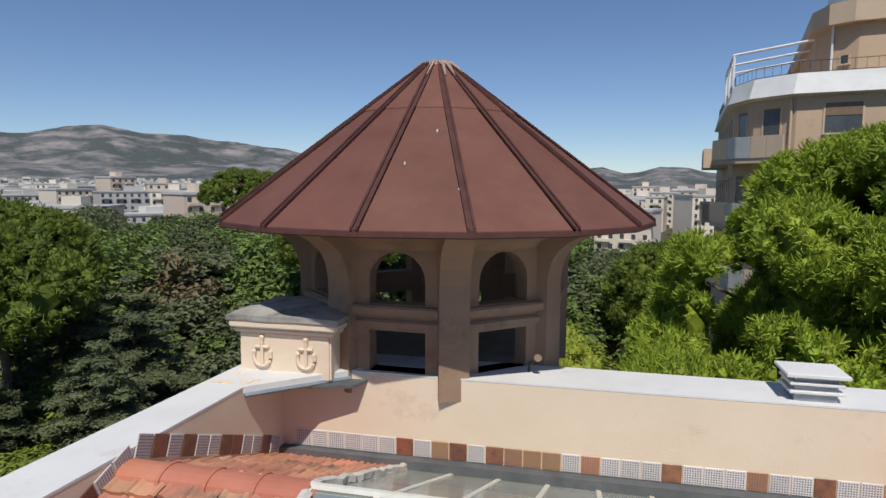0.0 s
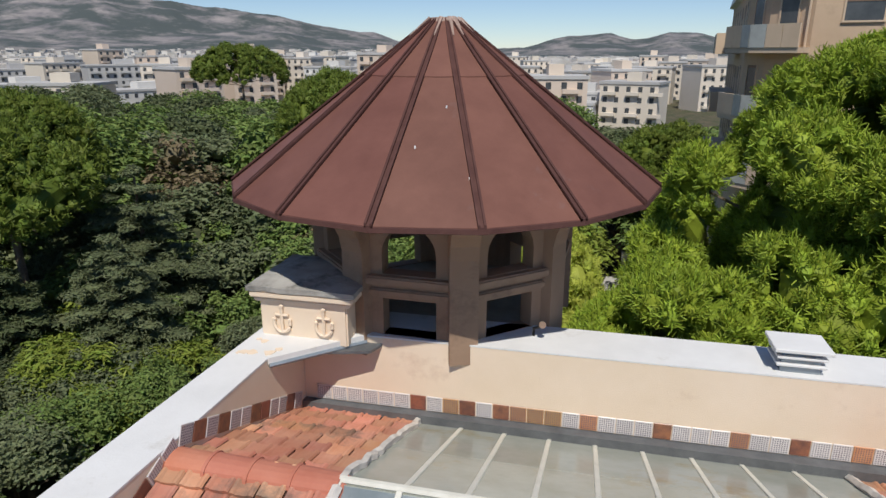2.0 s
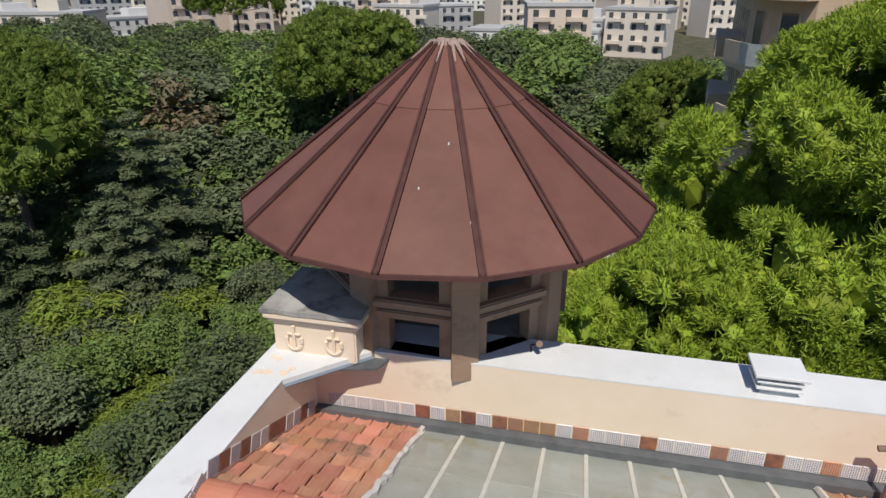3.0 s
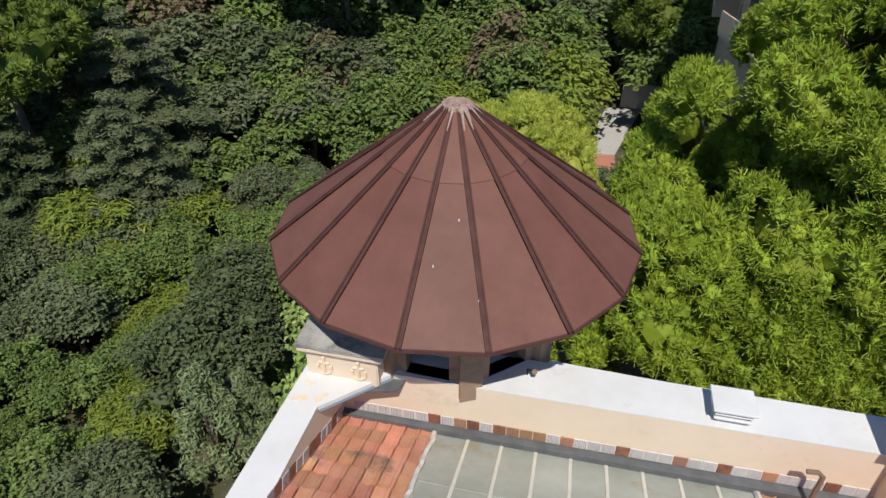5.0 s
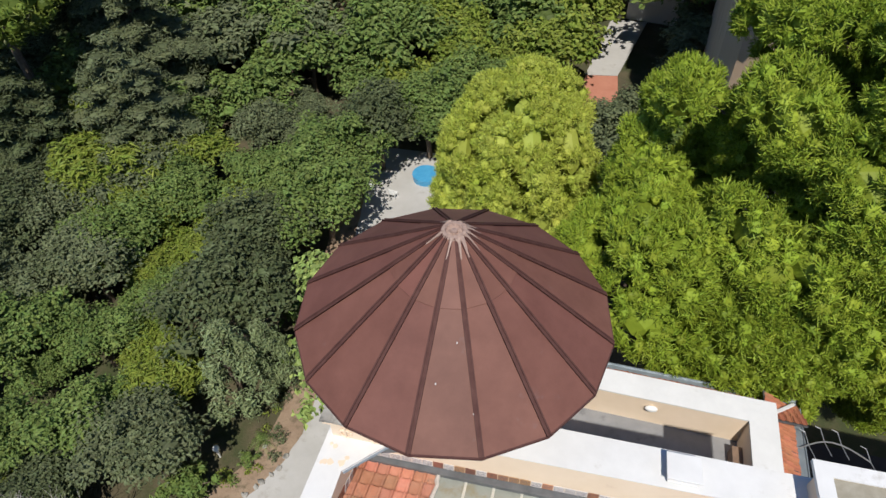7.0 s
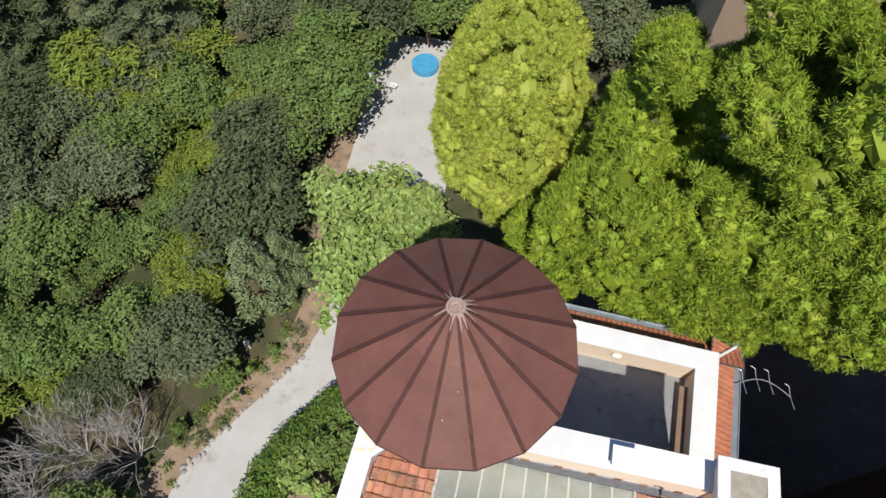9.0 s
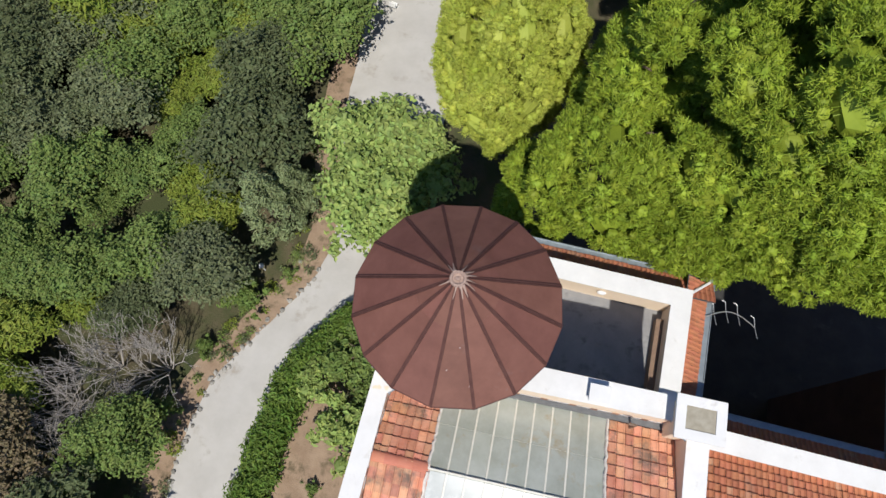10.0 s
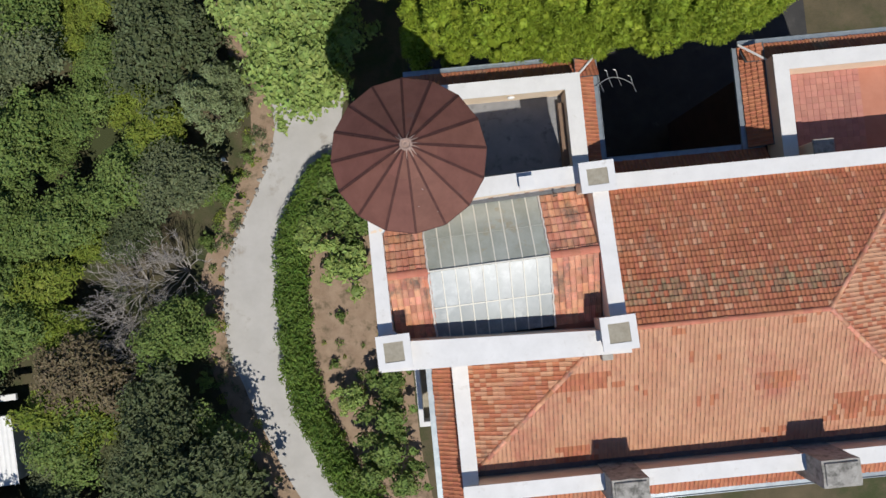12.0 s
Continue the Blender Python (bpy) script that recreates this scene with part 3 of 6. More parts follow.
ridge_run(roof_w, X0 - 0.02, XA - 0.02, 4)
ridge_run(roof_e, XB + 0.02, X1, 5)
for xe in (XA, XB):
    for o, up, ln in (((xe, N_Y, N_Z), UPN, Vector(UPN).length), ((xe, S_Y - 0.1, S_Z), UPS, Vector(UPS).length)):
        bm = bmesh.new()
        rg = random.Random(int(xe * 10))
        k = 26
        pts = [Vector(o) + Vector(up) * (i / k) + Vector((rg.uniform(-0.02, 0.02), 0, 0.03 + rg.uniform(-0.012, 0.012))) for i in range(k + 1)]
        tube(bm, pts, 0.045, 5)
        setting("mortar_fillet", bm, M_MORTAR, "lumpy white mortar fillet along the tile edge", "mortar")


def skylight():
    """The glazed roof: panes between cream bars on both slopes, with a cross bar and a ridge bar."""
    s = thing("glass_roof", "large glazed roof of dusty panes between cream painted bars", "skylight")
    n = 9
    w = (XB - XA) / n
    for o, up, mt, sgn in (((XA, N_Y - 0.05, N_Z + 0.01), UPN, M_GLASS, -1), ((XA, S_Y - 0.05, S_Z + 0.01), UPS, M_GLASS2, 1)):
        ln = Vector(up).length
        m = slope_frame(o, (1, 0, 0), up)
        bar = None
        for i in range(n):
            for a, b in ((0.0, 0.48), (0.485, 1.0)):
                bm = bmesh.new()
                block(bm, i * w + 0.012, (i + 1) * w - 0.012, a * ln, b * ln, -0.006, 0.0)
                ob = part("pane", bm, mt, s)
                ob.matrix_basis = m
        for i in range(n + 1):
            if bar is None:
                bm = soft(block(bmesh.new(), -0.026, 0.026, -0.01, ln + 0.02, -0.02, 0.03), 0.006, 1)
                bar = part("glazing_bar", bm, M_BAR, s)
                bar.matrix_basis = m
            else:
                again(bar, m @ pose(i * w, 0, 0), s)
        bm = block(bmesh.new(), 0, XB - XA, ln * 0.48 - 0.02, ln * 0.48 + 0.028, 0.0005, 0.016)
        ob = part("cross_bar", bm, M_BAR, s)
        ob.matrix_basis = m
    bm = tube(bmesh.new(), ((XA, RIDGE_Y, RIDGE_Z + 0.03), (XB, RIDGE_Y, RIDGE_Z + 0.03)), 0.035, 6)
    part("ridge_bar", bm, M_BAR, s)
    return s


skylight()


def vent_box(x, y, z):
    v = thing("roof_vent", "small grey louvred vent standing on the white parapet", "vent", at=(x, y, z))
    for i, (w, h0, h1, mt, nm) in enumerate(((0.20, 0, 0.08, M_ZINC, "base"), (0.25, 0.08, 0.11, M_WHITE, "louvre"), (0.2, 0.11, 0.165, M_ZINC, "neck"), (0.25, 0.165, 0.195, M_WHITE, "louvre"), (0.2, 0.195, 0.25, M_ZINC, "neck"), (0.29, 0.25, 0.29, M_WHITE, "lid"))):
        part(nm, soft(block(bmesh.new(), x - w, x + w, y - w * 0.85, y + w * 0.85, z + h0, z + h1), 0.006, 1), mt, v)


vent_box(3.3, 7.17, ZT)
pipe = thing("vent_pipe", "short bent brown pipe by the parapet", "pipe")
part("stem", tube(bmesh.new(), ((4.5, 6.62, 18.0), (4.5, 6.62, 18.75), (4.42, 6.62, 18.82), (4.28, 6.62, 18.80)), 0.035, 8), M_SHUT, pipe)

# ---- cupola ----
CX, CY, ZR, ZA, RR = -0.98, 8.52, 20.76, 22.89, 2.81
cup = thing("cupola", "round plastered belvedere with arched openings under a brown metal cone roof", "cupola", at=(CX, CY, 19.0))
PIER0 = -69.6
AP = 1.62


def cup_place(ob, deg):
    ob.matrix_basis = Matrix.Translation((CX, CY, 0)) @ pose(0, 0, 0, 0, 0, deg)
    return ob


def pier_mesh():
    """A pier that sweeps outward at its head, local x pointing out."""
    prof = [(1.46, 18.80, 1.80), (1.46, 20.10, 1.80), (1.46, 20.28, 1.84), (1.46, 20.42, 1.92), (1.5, 20.54, 2.06), (1.55, 20.63, 2.24), (1.6, 20.69, 2.44), (1.65, 20.72, 2.62)]
    bm = bmesh.new()
    rows = []
    for a, z, b in prof:
        rows.append([bm.verts.new(c) for c in ((a, -0.17, z), (b, -0.17, z), (b, 0.17, z), (a, 0.17, z))])
    for r, s in zip(rows, rows[1:]):
        for k in range(4):
            bm.faces.new((r[k], r[(k + 1) % 4], s[(k + 1) % 4], s[k]))
    bm.faces.new(rows[0][::-1])
    bm.faces.new(rows[-1])
    return bm


def panel_mesh():
    """A wall panel between two piers with a square opening below and an arched one above; local x out."""
    bm = bmesh.new()
    hw, w = 0.70, 0.335
    xo, xi = 1.60, 1.38
    arch = [(w * math.cos(a), 20.10 + w * math.sin(a)) for a in np.linspace(0, math.pi, 11)]
    outl = []
    # pieces round the openings, each a prism through the wall
    def slab(poly):
        a = [bm.verts.new((xo, y, z)) for y, z in poly]
        b = [bm.verts.new((xi, y, z)) for y, z in poly]
        bm.faces.new(a)
        bm.faces.new(b[::-1])
        n = len(poly)
        for i in range(n):
            bm.faces.new((a[i], b[i], b[(i + 1) % n], a[(i + 1) % n]))
    slab(((-hw, 18.86), (hw, 18.86), (hw, 19.06), (-hw, 19.06)))
    slab(((-hw, 19.06), (-w, 19.06), (-w, 20.10), (-hw, 20.10)))
    slab(((w, 19.06), (hw, 19.06), (hw, 20.10), (w, 20.10)))
    slab(((-w, 19.53), (w, 19.53), (w, 19.84), (-w, 19.84)))
    top = 20.62
    for (y0, z0), (y1, z1) in zip(arch, arch[1:]):
        slab(((y1, z1), (y0, z0), (y0, top), (y1, top)))
    slab(((-hw, 20.10), (-w, 20.10), (-w, top), (-hw, top)))
    slab(((w, 20.10), (hw, 20.10), (hw, top), (w, top)))
    bmesh.ops.remove_doubles(bm, verts=list(bm.verts), dist=0.0005)
    return bm


def band_mesh(z0, z1, x0, x1):
    return soft(block(bmesh.new(), x0, x1, -0.53, 0.53, z0, z1), 0.02, 2)


pier = cup_place(part("pier", pier_mesh(), M_PLASTER, cup), PIER0)
panel = cup_place(part("wall_panel", panel_mesh(), M_PLASTER, cup), PIER0 + 22.5)
band = cup_place(part("string_course", band_mesh(19.72, 19.83, 1.58, 1.70), M_PLASTER, cup), PIER0 + 22.5)
band2 = cup_place(part("string_course", band_mesh(19.56, 19.66, 1.58, 1.645), M_PLASTER, cup), PIER0 + 22.5)
for k in range(1, 8):
    for p, d in ((pier, PIER0), (panel, PIER0 + 22.5), (band, PIER0 + 22.5), (band2, PIER0 + 22.5)):
        again(p, Matrix.Translation((CX, CY, 0)) @ pose(0, 0, 0, 0, 0, d + 45 * k), cup)

# the cove under the eaves
bm = bmesh.new()
rows = []
for r, z in ((1.50, 20.45), (1.66, 20.46), (1.74, 20.54), (1.92, 20.62), (2.2, 20.675), (2.55, 20.70), (2.74, 20.705)):
    rows.append([bm.verts.new((CX + r * math.cos(radians(a)), CY + r * math.sin(radians(a)), z)) for a in np.arange(0, 360, 11.25)])
for a, b in zip(rows, rows[1:]):
    for k in range(32):
        bm.faces.new((a[k], a[(k + 1) % 32], b[(k + 1) % 32], b[k]))
part("cove", bm, M_PLASTER, cup, "plaster cove under the eaves")
bm = prism(bmesh.new(), [(CX + 1.5 * math.cos(radians(PIER0 + 45 * k)), CY + 1.5 * math.sin(radians(PIER0 + 45 * k))) for k in range(8)], 18.6, 19.05)
part("floor_slab", bm, M_CEMENT, cup, "dusty cement floor")
bm = prism(bmesh.new(), [(CX + 1.58 * math.cos(radians(PIER0 + 45 * k)), CY + 1.58 * math.sin(radians(PIER0 + 45 * k))) for k in range(8)], 0, 18.84)
part("drum", bm, M_PLASTER2, cup)

# the metal cone: sixteen panels in two courses, seams, eaves edge and crown
V0 = -2.0
half = radians(11.25)


def cone_z(r):
    return ZA - (ZA - ZR) * (r / RR)


def cone_panel(r0, r1, lift):
    """A panel between two ribs, its middle along local x."""
    bm = bmesh.new()
    n = 6
    top, low = [], []
    for i in range(n + 1):
        r = r0 + (r1 - r0) * i / n
        for s in (-1, 0, 1):
            a = s * half
            rad = r if s else r * math.cos(half)
            z = cone_z(r) + lift + (0.0 if s else -0.003)
            top.append(bm.verts.new((rad * math.cos(a), rad * math.sin(a), z)))
            low.append(bm.verts.new((rad * math.cos(a), rad * math.sin(a), z - 0.012)))
    for i in range(n):
        for s in range(2):
            a, b = i * 3 + s, (i + 1) * 3 + s
            bm.faces.new((top[a], top[a + 1], top[b + 1], top[b]))
            bm.faces.new((low[a], low[b], low[b + 1], low[a + 1]))
    for s in range(2):
        e = n * 3 + s
        bm.faces.new((top[e], top[e + 1], low[e + 1], low[e]))
    return bm


def cone_seam():
    bm = bmesh.new()
    for off, w, h in ((-0.03, 0.012, 0.040), (0.03, 0.012, 0.040), (0, 0.042, 0.016)):
        rows = []
        for i in range(9):
            r = 0.20 + (RR + 0.01 - 0.20) * i / 8
            k = min(1, 0.35 + r)
            z = cone_z(r)
            rows.append([bm.verts.new((r, off * k + dy, z + dz)) for dy, dz in ((-w * k, -0.01), (w * k, -0.01), (w * k, h), (-w * k, h))])
        for a, b in zip(rows, rows[1:]):
            for q in range(4):
                bm.faces.new((a[q], a[(q + 1) % 4], b[(q + 1) % 4], b[q]))
        bm.faces.new(rows[-1])
    return bm


roof_lo = cup_place(part("roof_panel", cone_panel(1.02, RR, 0.0), M_COPPER, cup), V0 + 11.25)
roof_hi = cup_place(part("roof_panel", cone_panel(0.19, 1.06, 0.014), M_COPPER, cup), V0 + 11.25)
seam = cup_place(part("seam", cone_seam(), M_SEAM, cup, "raised double seam"), V0)
drop = cup_place(part("solder_mark", tube(bmesh.new(), ((0.19, 0.012, cone_z(0.19) + 0.03), (0.27, 0.018, cone_z(0.27) + 0.034), (0.46, 0.012, cone_z(0.46) + 0.022)), 0.03, 5, 0.008), M_SOLDER, cup), V0 + 3)
for k in range(1, 16):
    for p, d in ((roof_lo, V0 + 11.25), (roof_hi, V0 + 11.25), (seam, V0)):
        again(p, Matrix.Translation((CX, CY, 0)) @ pose(0, 0, 0, 0, 0, d + 22.5 * k), cup)
    if k in (1, 2, 3, 5, 6, 9, 12, 13, 14, 15):
        again(drop, Matrix.Translation((CX, CY, 0)) @ pose(0, 0, 0, 0, 0, V0 + 22.5 * k + (4 if k % 2 else -3)) @ Matrix.Diagonal((1, 1.1 + 0.3 * (k % 3), 1, 1)), cup)
eave = None
for k in range(16):
    d = V0 + 11.25 + 22.5 * k
    if eave is None:
        a = RR * math.cos(half)
        hwid = RR * math.sin(half)
        bm = bmesh.new()
        rows = [[bm.verts.new((a + dx, s * (hwid + dx * math.tan(half)), ZR + dz)) for dx, dz in ((-0.12, 0.035), (0.015, -0.012), (0.022, -0.06), (-0.02, -0.075), (-0.12, -0.05))] for s in (-1, 1)]
        for q in range(5):
            bm.faces.new((rows[0][q], rows[0][(q + 1) % 5], rows[1][(q + 1) % 5], rows[1][q]))
        eave = cup_place(part("eaves_edge", bm, M_SEAM, cup), d)
    else:
        again(eave, Matrix.Translation((CX, CY, 0)) @ pose(0, 0, 0, 0, 0, d), cup)
bm = bmesh.new()
rows = []
for r, z in ((0.23, -0.03), (0.20, 0.045), (0.15, 0.05), (0.13, 0.0), (0.06, -0.01), (0.05, 0.03), (0.02, 0.035)):
    rows.append([bm.verts.new((CX + r * math.cos(radians(a)), CY + r * math.sin(radians(a)), cone_z(0.2) + z)) for a in np.arange(0, 360, 22.5)])
for a, b in zip(rows, rows[1:]):
    for k in range(16):
        bm.faces.new((a[k], a[(k + 1) % 16], b[(k + 1) % 16], b[k]))
bm.faces.new(rows[-1])
part("crown", bm, M_SOLDER, cup, "soldered metal crown ring")
for deg, r in ((-86, 1.95), (-76, 1.45), (-70.5, 2.3), (-48, 1.7)):
    x, y = r * math.cos(radians(deg)), r * math.sin(radians(deg))
    part("pale_speck", soft(block(bmesh.new(), CX + x - 0.008, CX + x + 0.008, CY + y - 0.009, CY + y + 0.009, cone_z(r) - 0.02, cone_z(r) + 0.012), 0.003, 1), M_WPAINT, cup, "small white fleck on the metal")
lamp = thing("wall_lamp", "small brown floodlight on a bent bracket at the cupola's foot", "lamp")
part("bracket", tube(bmesh.new(), ((0.42, 7.3, 19.06), (0.42, 7.3, 19.16), (0.5, 7.22, 19.22)), 0.018, 6), M_IRON, lamp)
bm = bmesh.new()
bmesh.ops.create_cone(bm, cap_ends=True, segments=10, radius1=0.028, radius2=0.045, depth=0.08, matrix=Matrix.Translation((0.52, 7.2, 19.25)) @ pose(0, 0, 0, 60, 0, 20))
part("head", bm, M_SHUT, lamp)

# ---- main house roof and terraces, in the house's own plan ----
TH = radians(-2.0)
HC, HS = math.cos(TH), math.sin(TH)


def B(u, v, z=None):
    x, y = 6.40 + u * HC - v * HS, 7.45 + u * HS + v * HC
    return (x, y) if z is None else (x, y, z)


def bblock(bm, u0, u1, v0, v1, z0, z1):
    return prism(bm, (B(u0, v0), B(u1, v0), B(u1, v1), B(u0, v1)), z0, z1)


def bset(name, material, label, category, *boxes):
    bm = bmesh.new()
    for b in boxes:
        bblock(bm, *b)
    return setting(name, bm, material, label, category)


ZE, ZP, VR, ZRG = 15.62, 16.0, -6.45, 17.80
ZS = 16.65
UW, UE, VN, VS = -5.95, 14.6, -0.62, -12.15
bset("house_wall_north", M_PLASTER2, "cream plastered outer wall of the house", "wall", (0.05, 24, -0.6, 0.0, 0, ZP - 0.05))
bset("house_wall_west", M_PLASTER2, "cream plastered outer wall of the house", "wall", (-6.58, UW, -13.3, -7.0, 0, ZP - 0.05))
bset("house_wall_south", M_PLASTER2, "cream plastered outer wall of the house", "wall", (UW, 24, -13.1, -12.5, 0, ZS - 0.05))
bset("house_coping_north", M_WHITE, "white coated coping along the roof's north edge", "coping", (0.05, 24, VN - 0.02, 0.05, ZP - 0.045, ZP))
bset("house_coping_west", M_WHITE, "white coated coping along the roof's west edge", "coping", (-6.62, UW + 0.02, -13.3, -7.0, ZP - 0.045, ZP))
bset("house_coping_south", M_WHITE, "white coated coping along the roof's south edge", "coping", (-6.6, 24, -13.14, -12.46, ZS - 0.044, ZS))
bset("house_ceiling", M_PLASTER, "plaster slab closing the house under its roof", "ceiling", (UW, 23.9, -12.5, VN - 0.02, 14.6, 14.9))
bset("house_gutter_south", M_LEAD, "lead gutter behind the south parapet", "gutter", (UW, 23.9, -12.49, VS + 0.1, 15.2, 15.4))

RIDGE_W, RIDGE_E = -0.15, 8.80


def roof_face(name, corners, eave_a, eave_b, inner, materials, label, pick=None, seed=1):
    """A roof slope: a deck and its laid tiles. corners: plan points (u, v, z), counter-clockwise from above."""
    P = [Vector(B(*c)) for c in corners]
    a, b, q = Vector(B(*eave_a)), Vector(B(*eave_b)), Vector(B(*inner))
    x = (b - a).normalized()
    up = q - a
    up = (up - x * up.dot(x)).normalized()
    m = slope_frame(a, x, up)
    deck(name + "_deck", P, M_LEAD, "boarding under the tiles")
    inv = m.inverted()
    poly = [tuple((inv @ p)[:2]) for p in P]
    tile_sheet(name, m, poly, materials, label, pick, seed)


def pick_n(c, rg):
    return 1 if 5.45 > c[1] > 4.15 + 0.3 * rg.rand() and rg.rand() < 0.62 and 0.0 < 14.6 - c[0] < 13 else (2 if rg.rand() < 0.08 else 0)


roof_face("main_roof_north", ((UE, VN, ZE), (0.05, VN, ZE), (0.05, VR, ZRG), (RIDGE_E, VR, ZRG)), (UE, VN, ZE), (0.05, VN, ZE), (RIDGE_E, VR, ZRG), (M_TILES, M_MOSS, M_TILEP), "red clay tiles with a mossy band near the ridge", pick_n, 21)


def pick_s(c, rg):
    k = noise.noise(Vector((c[0] * 0.35, math.floor(c[1] / 0.7) * 1.7, 4)))
    return 1 if k > 0.44 + 0.1 * rg.randn() else 0


roof_face("main_roof_south", ((UW, VS, ZE), (UE, VS, ZE), (RIDGE_E, VR, ZRG), (RIDGE_W, VR, ZRG)), (UW, VS, ZE), (UE, VS, ZE), (RIDGE_W, VR, ZRG), (M_TILEP, M_TILES), "paler terracotta clay tiles on the south slope", pick_s, 22)
zc = ZE + (ZRG - ZE) * ((-0.75 - UW) / (RIDGE_W - UW))
roof_face("main_roof_west", ((UW, -7.05, ZE), (UW, VS, ZE), (-0.75, -7.05, zc)), (UW, -7.05, ZE), (UW, VS, ZE), (-0.75, -7.05, zc), (M_TILEP, M_TILES), "weathered terracotta clay tiles on the hip end", lambda c, rg: int(rg.rand() < 0.45), 23)
roof_face("main_roof_east", ((UE, VS, ZE), (UE, VN, ZE), (RIDGE_E, VR, ZRG)), (UE, VS, ZE), (UE, VN, ZE), (RIDGE_E, VR, ZRG), (M_TILEP, M_TILES), "terracotta clay tiles on the hip end", lambda c, rg: int(rg.rand() < 0.3), 24)
for nm, a, b in (("ridge_line", (0.05, VR, ZRG), (RIDGE_E, VR, ZRG)), ("hip_line", (UW, VS, ZE), (RIDGE_W - 0.55, VR - 0.55, ZRG - 0.2)), ("hip_line", (RIDGE_E, VR, ZRG), (UE, VN, ZE)), ("hip_line", (RIDGE_E, VR, ZRG), (UE, VS, ZE))):
    a, b = Vector(B(*a)), Vector(B(*b))
    n = int((b - a).length / 0.38)
    own = thing(nm, "half-round terracotta ridge tiles bedded along the roof edge", "ridge tiles", kind="structure")
    m = slope_frame(a, b - a, Vector((0, 0, 1)).cross(b - a))
    first = None
    for i in range(n):
        if first is None:
            bm = bmesh.new()
            rows = [[bm.verts.new((x, r * math.cos(t), r * 0.8 * math.sin(t) - 0.02)) for t in np.linspace(0, math.pi, 7)] for x, r in ((0, 0.12), (0.03, 0.12), (0.031, 0.105), (0.40, 0.10))]
            for p, q in zip(rows, rows[1:]):
                for k in range(6):
                    bm.faces.new((p[k], p[k + 1], q[k + 1], q[k]))
            first = part("ridge_tile", bm, M_RIDGE if nm == "ridge_line" else M_TILE, own)
            first.matrix_basis = m
        else:
            again(first, m @ pose(i * 0.38, 0, 0), own)

# stone chimney blocks on the south parapet, and one on the far terrace
for u, v, w, d, z in ((-0.72, -12.95, 1.5, 1.1, 17.8), (7.7, -13.0, 1.55, 1.1, 17.8)):
    c = thing("chimney_block", "square weathered stone chimney block on the parapet", "chimney", "chimney blocks")
    bm = bmesh.new()
    bblock(bm, u, u + w, v - d / 2, v + d / 2, 15.2, z)
    bmesh.ops.subdivide_edges(bm, edges=list(bm.edges), cuts=3, use_grid_fill=True)
    for q in bm.verts:
        q.co += 0.03 * noise.noise_vector(q.co * 3)
    part("shaft", bm, M_STONE, c)
    bm = bmesh.new()
    bblock(bm, u + 0.1, u + w - 0.1, v - d / 2 + 0.1, v + d / 2 - 0.1, z - 0.02, z + 0.07)
    part("cap", soft(bm, 0.02, 1), M_STONE, c)
bm = bmesh.new()
bblock(bm, -0.55, -0.1, -7.65, -7.2, 16.8, 17.75)
soft(bm, 0.03, 1)
setting("stone_upstand", bm, M_STONE, "small grey stone upstand at the tower's corner", "stone")


def skirt(name, a, b, out, z_hi, z_lo, width, seed, gutter=0.28):
    """A narrow tiled skirt roof below a parapet from plan point a to b, falling towards out, with a zinc gutter."""
    A, Bp, O = Vector(B(*a)), Vector(B(*b)), Vector(B(out[0], out[1])) - Vector(B(0, 0))
    O.normalize()
    p = [Vector((*(A + O * width), z_lo)), Vector((*(Bp + O * width), z_lo)), Vector((*Bp, z_hi)), Vector((*A, z_hi))]
    x = (p[1] - p[0]).normalized()
    up = (p[3] - p[0]).normalized()
    if x.cross(up).z < 0:
        p = [p[1], p[0], p[3], p[2]]
        x, up = -x, (p[3] - p[0]).normalized()
    m = slope_frame(p[0], x, up)
    inv = m.inverted()
    deck(name + "_deck", p, M_LEAD, "boarding under the skirt roof")
    tile_sheet(name, m, [tuple((inv @ q)[:2]) for q in p], (M_TILES,), "red clay tiles of a narrow skirt roof", None, seed)
    g = [A + O * width, Bp + O * width, Bp + O * (width + gutter), A + O * (width + gutter)]
    bm = bmesh.new()
    prism(bm, [tuple(q) for q in g], z_lo - 0.12, z_lo - 0.04)
    e = [A + O * (width + gutter - 0.03), Bp + O * (width + gutter - 0.03), Bp + O * (width + gutter), A + O * (width + gutter)]
    prism(bm, [tuple(q) for q in e], z_lo - 0.04, z_lo + 0.01)
    setting(name + "_gutter", bm, M_ZINC, "grey zinc gutter along the skirt roof", "gutter")


# west terrace wing
ZTP, ZTF = 14.05, 12.9
bset("terrace_wall", M_PLASTER2, "cream plastered wall of the terrace wing", "wall", (-7.6, 0.62, 4.45, 5.15, 0, ZTP - 0.05), (-0.08, 0.62, 0.0, 4.45, 0, ZTP - 0.05), (-7.6, -6.9, 0.0, 4.45, 0, ZTP - 0.05))
bset("terrace_coping", M_WHITE, "broad white coated coping round the terrace", "coping", (-7.62, 0.65, 4.43, 5.18, ZTP - 0.045, ZTP), (-0.10, 0.65, 0.03, 4.43, ZTP - 0.045, ZTP + 0.001), (-7.62, -6.88, 0.1, 4.43, ZTP - 0.045, ZTP + 0.001))
bset("terrace_floor", M_FLOOR, "stained grey terrace floor", "floor", (-6.9, -0.08, 0.1, 4.45, ZTF - 0.2, ZTF))
# added block; its brown stands for the dark recess beside this wall
bset("terrace_step", M_SHUT, "brown wooden bench along the terrace wall", "bench", (-0.36, -0.09, 0.4, 4.0, ZTF, ZTF + 0.45))
lampw = thing("bulkhead_lamp", "small round white bulkhead lamp on the terrace wall", "lamp")
bm = bmesh.new()
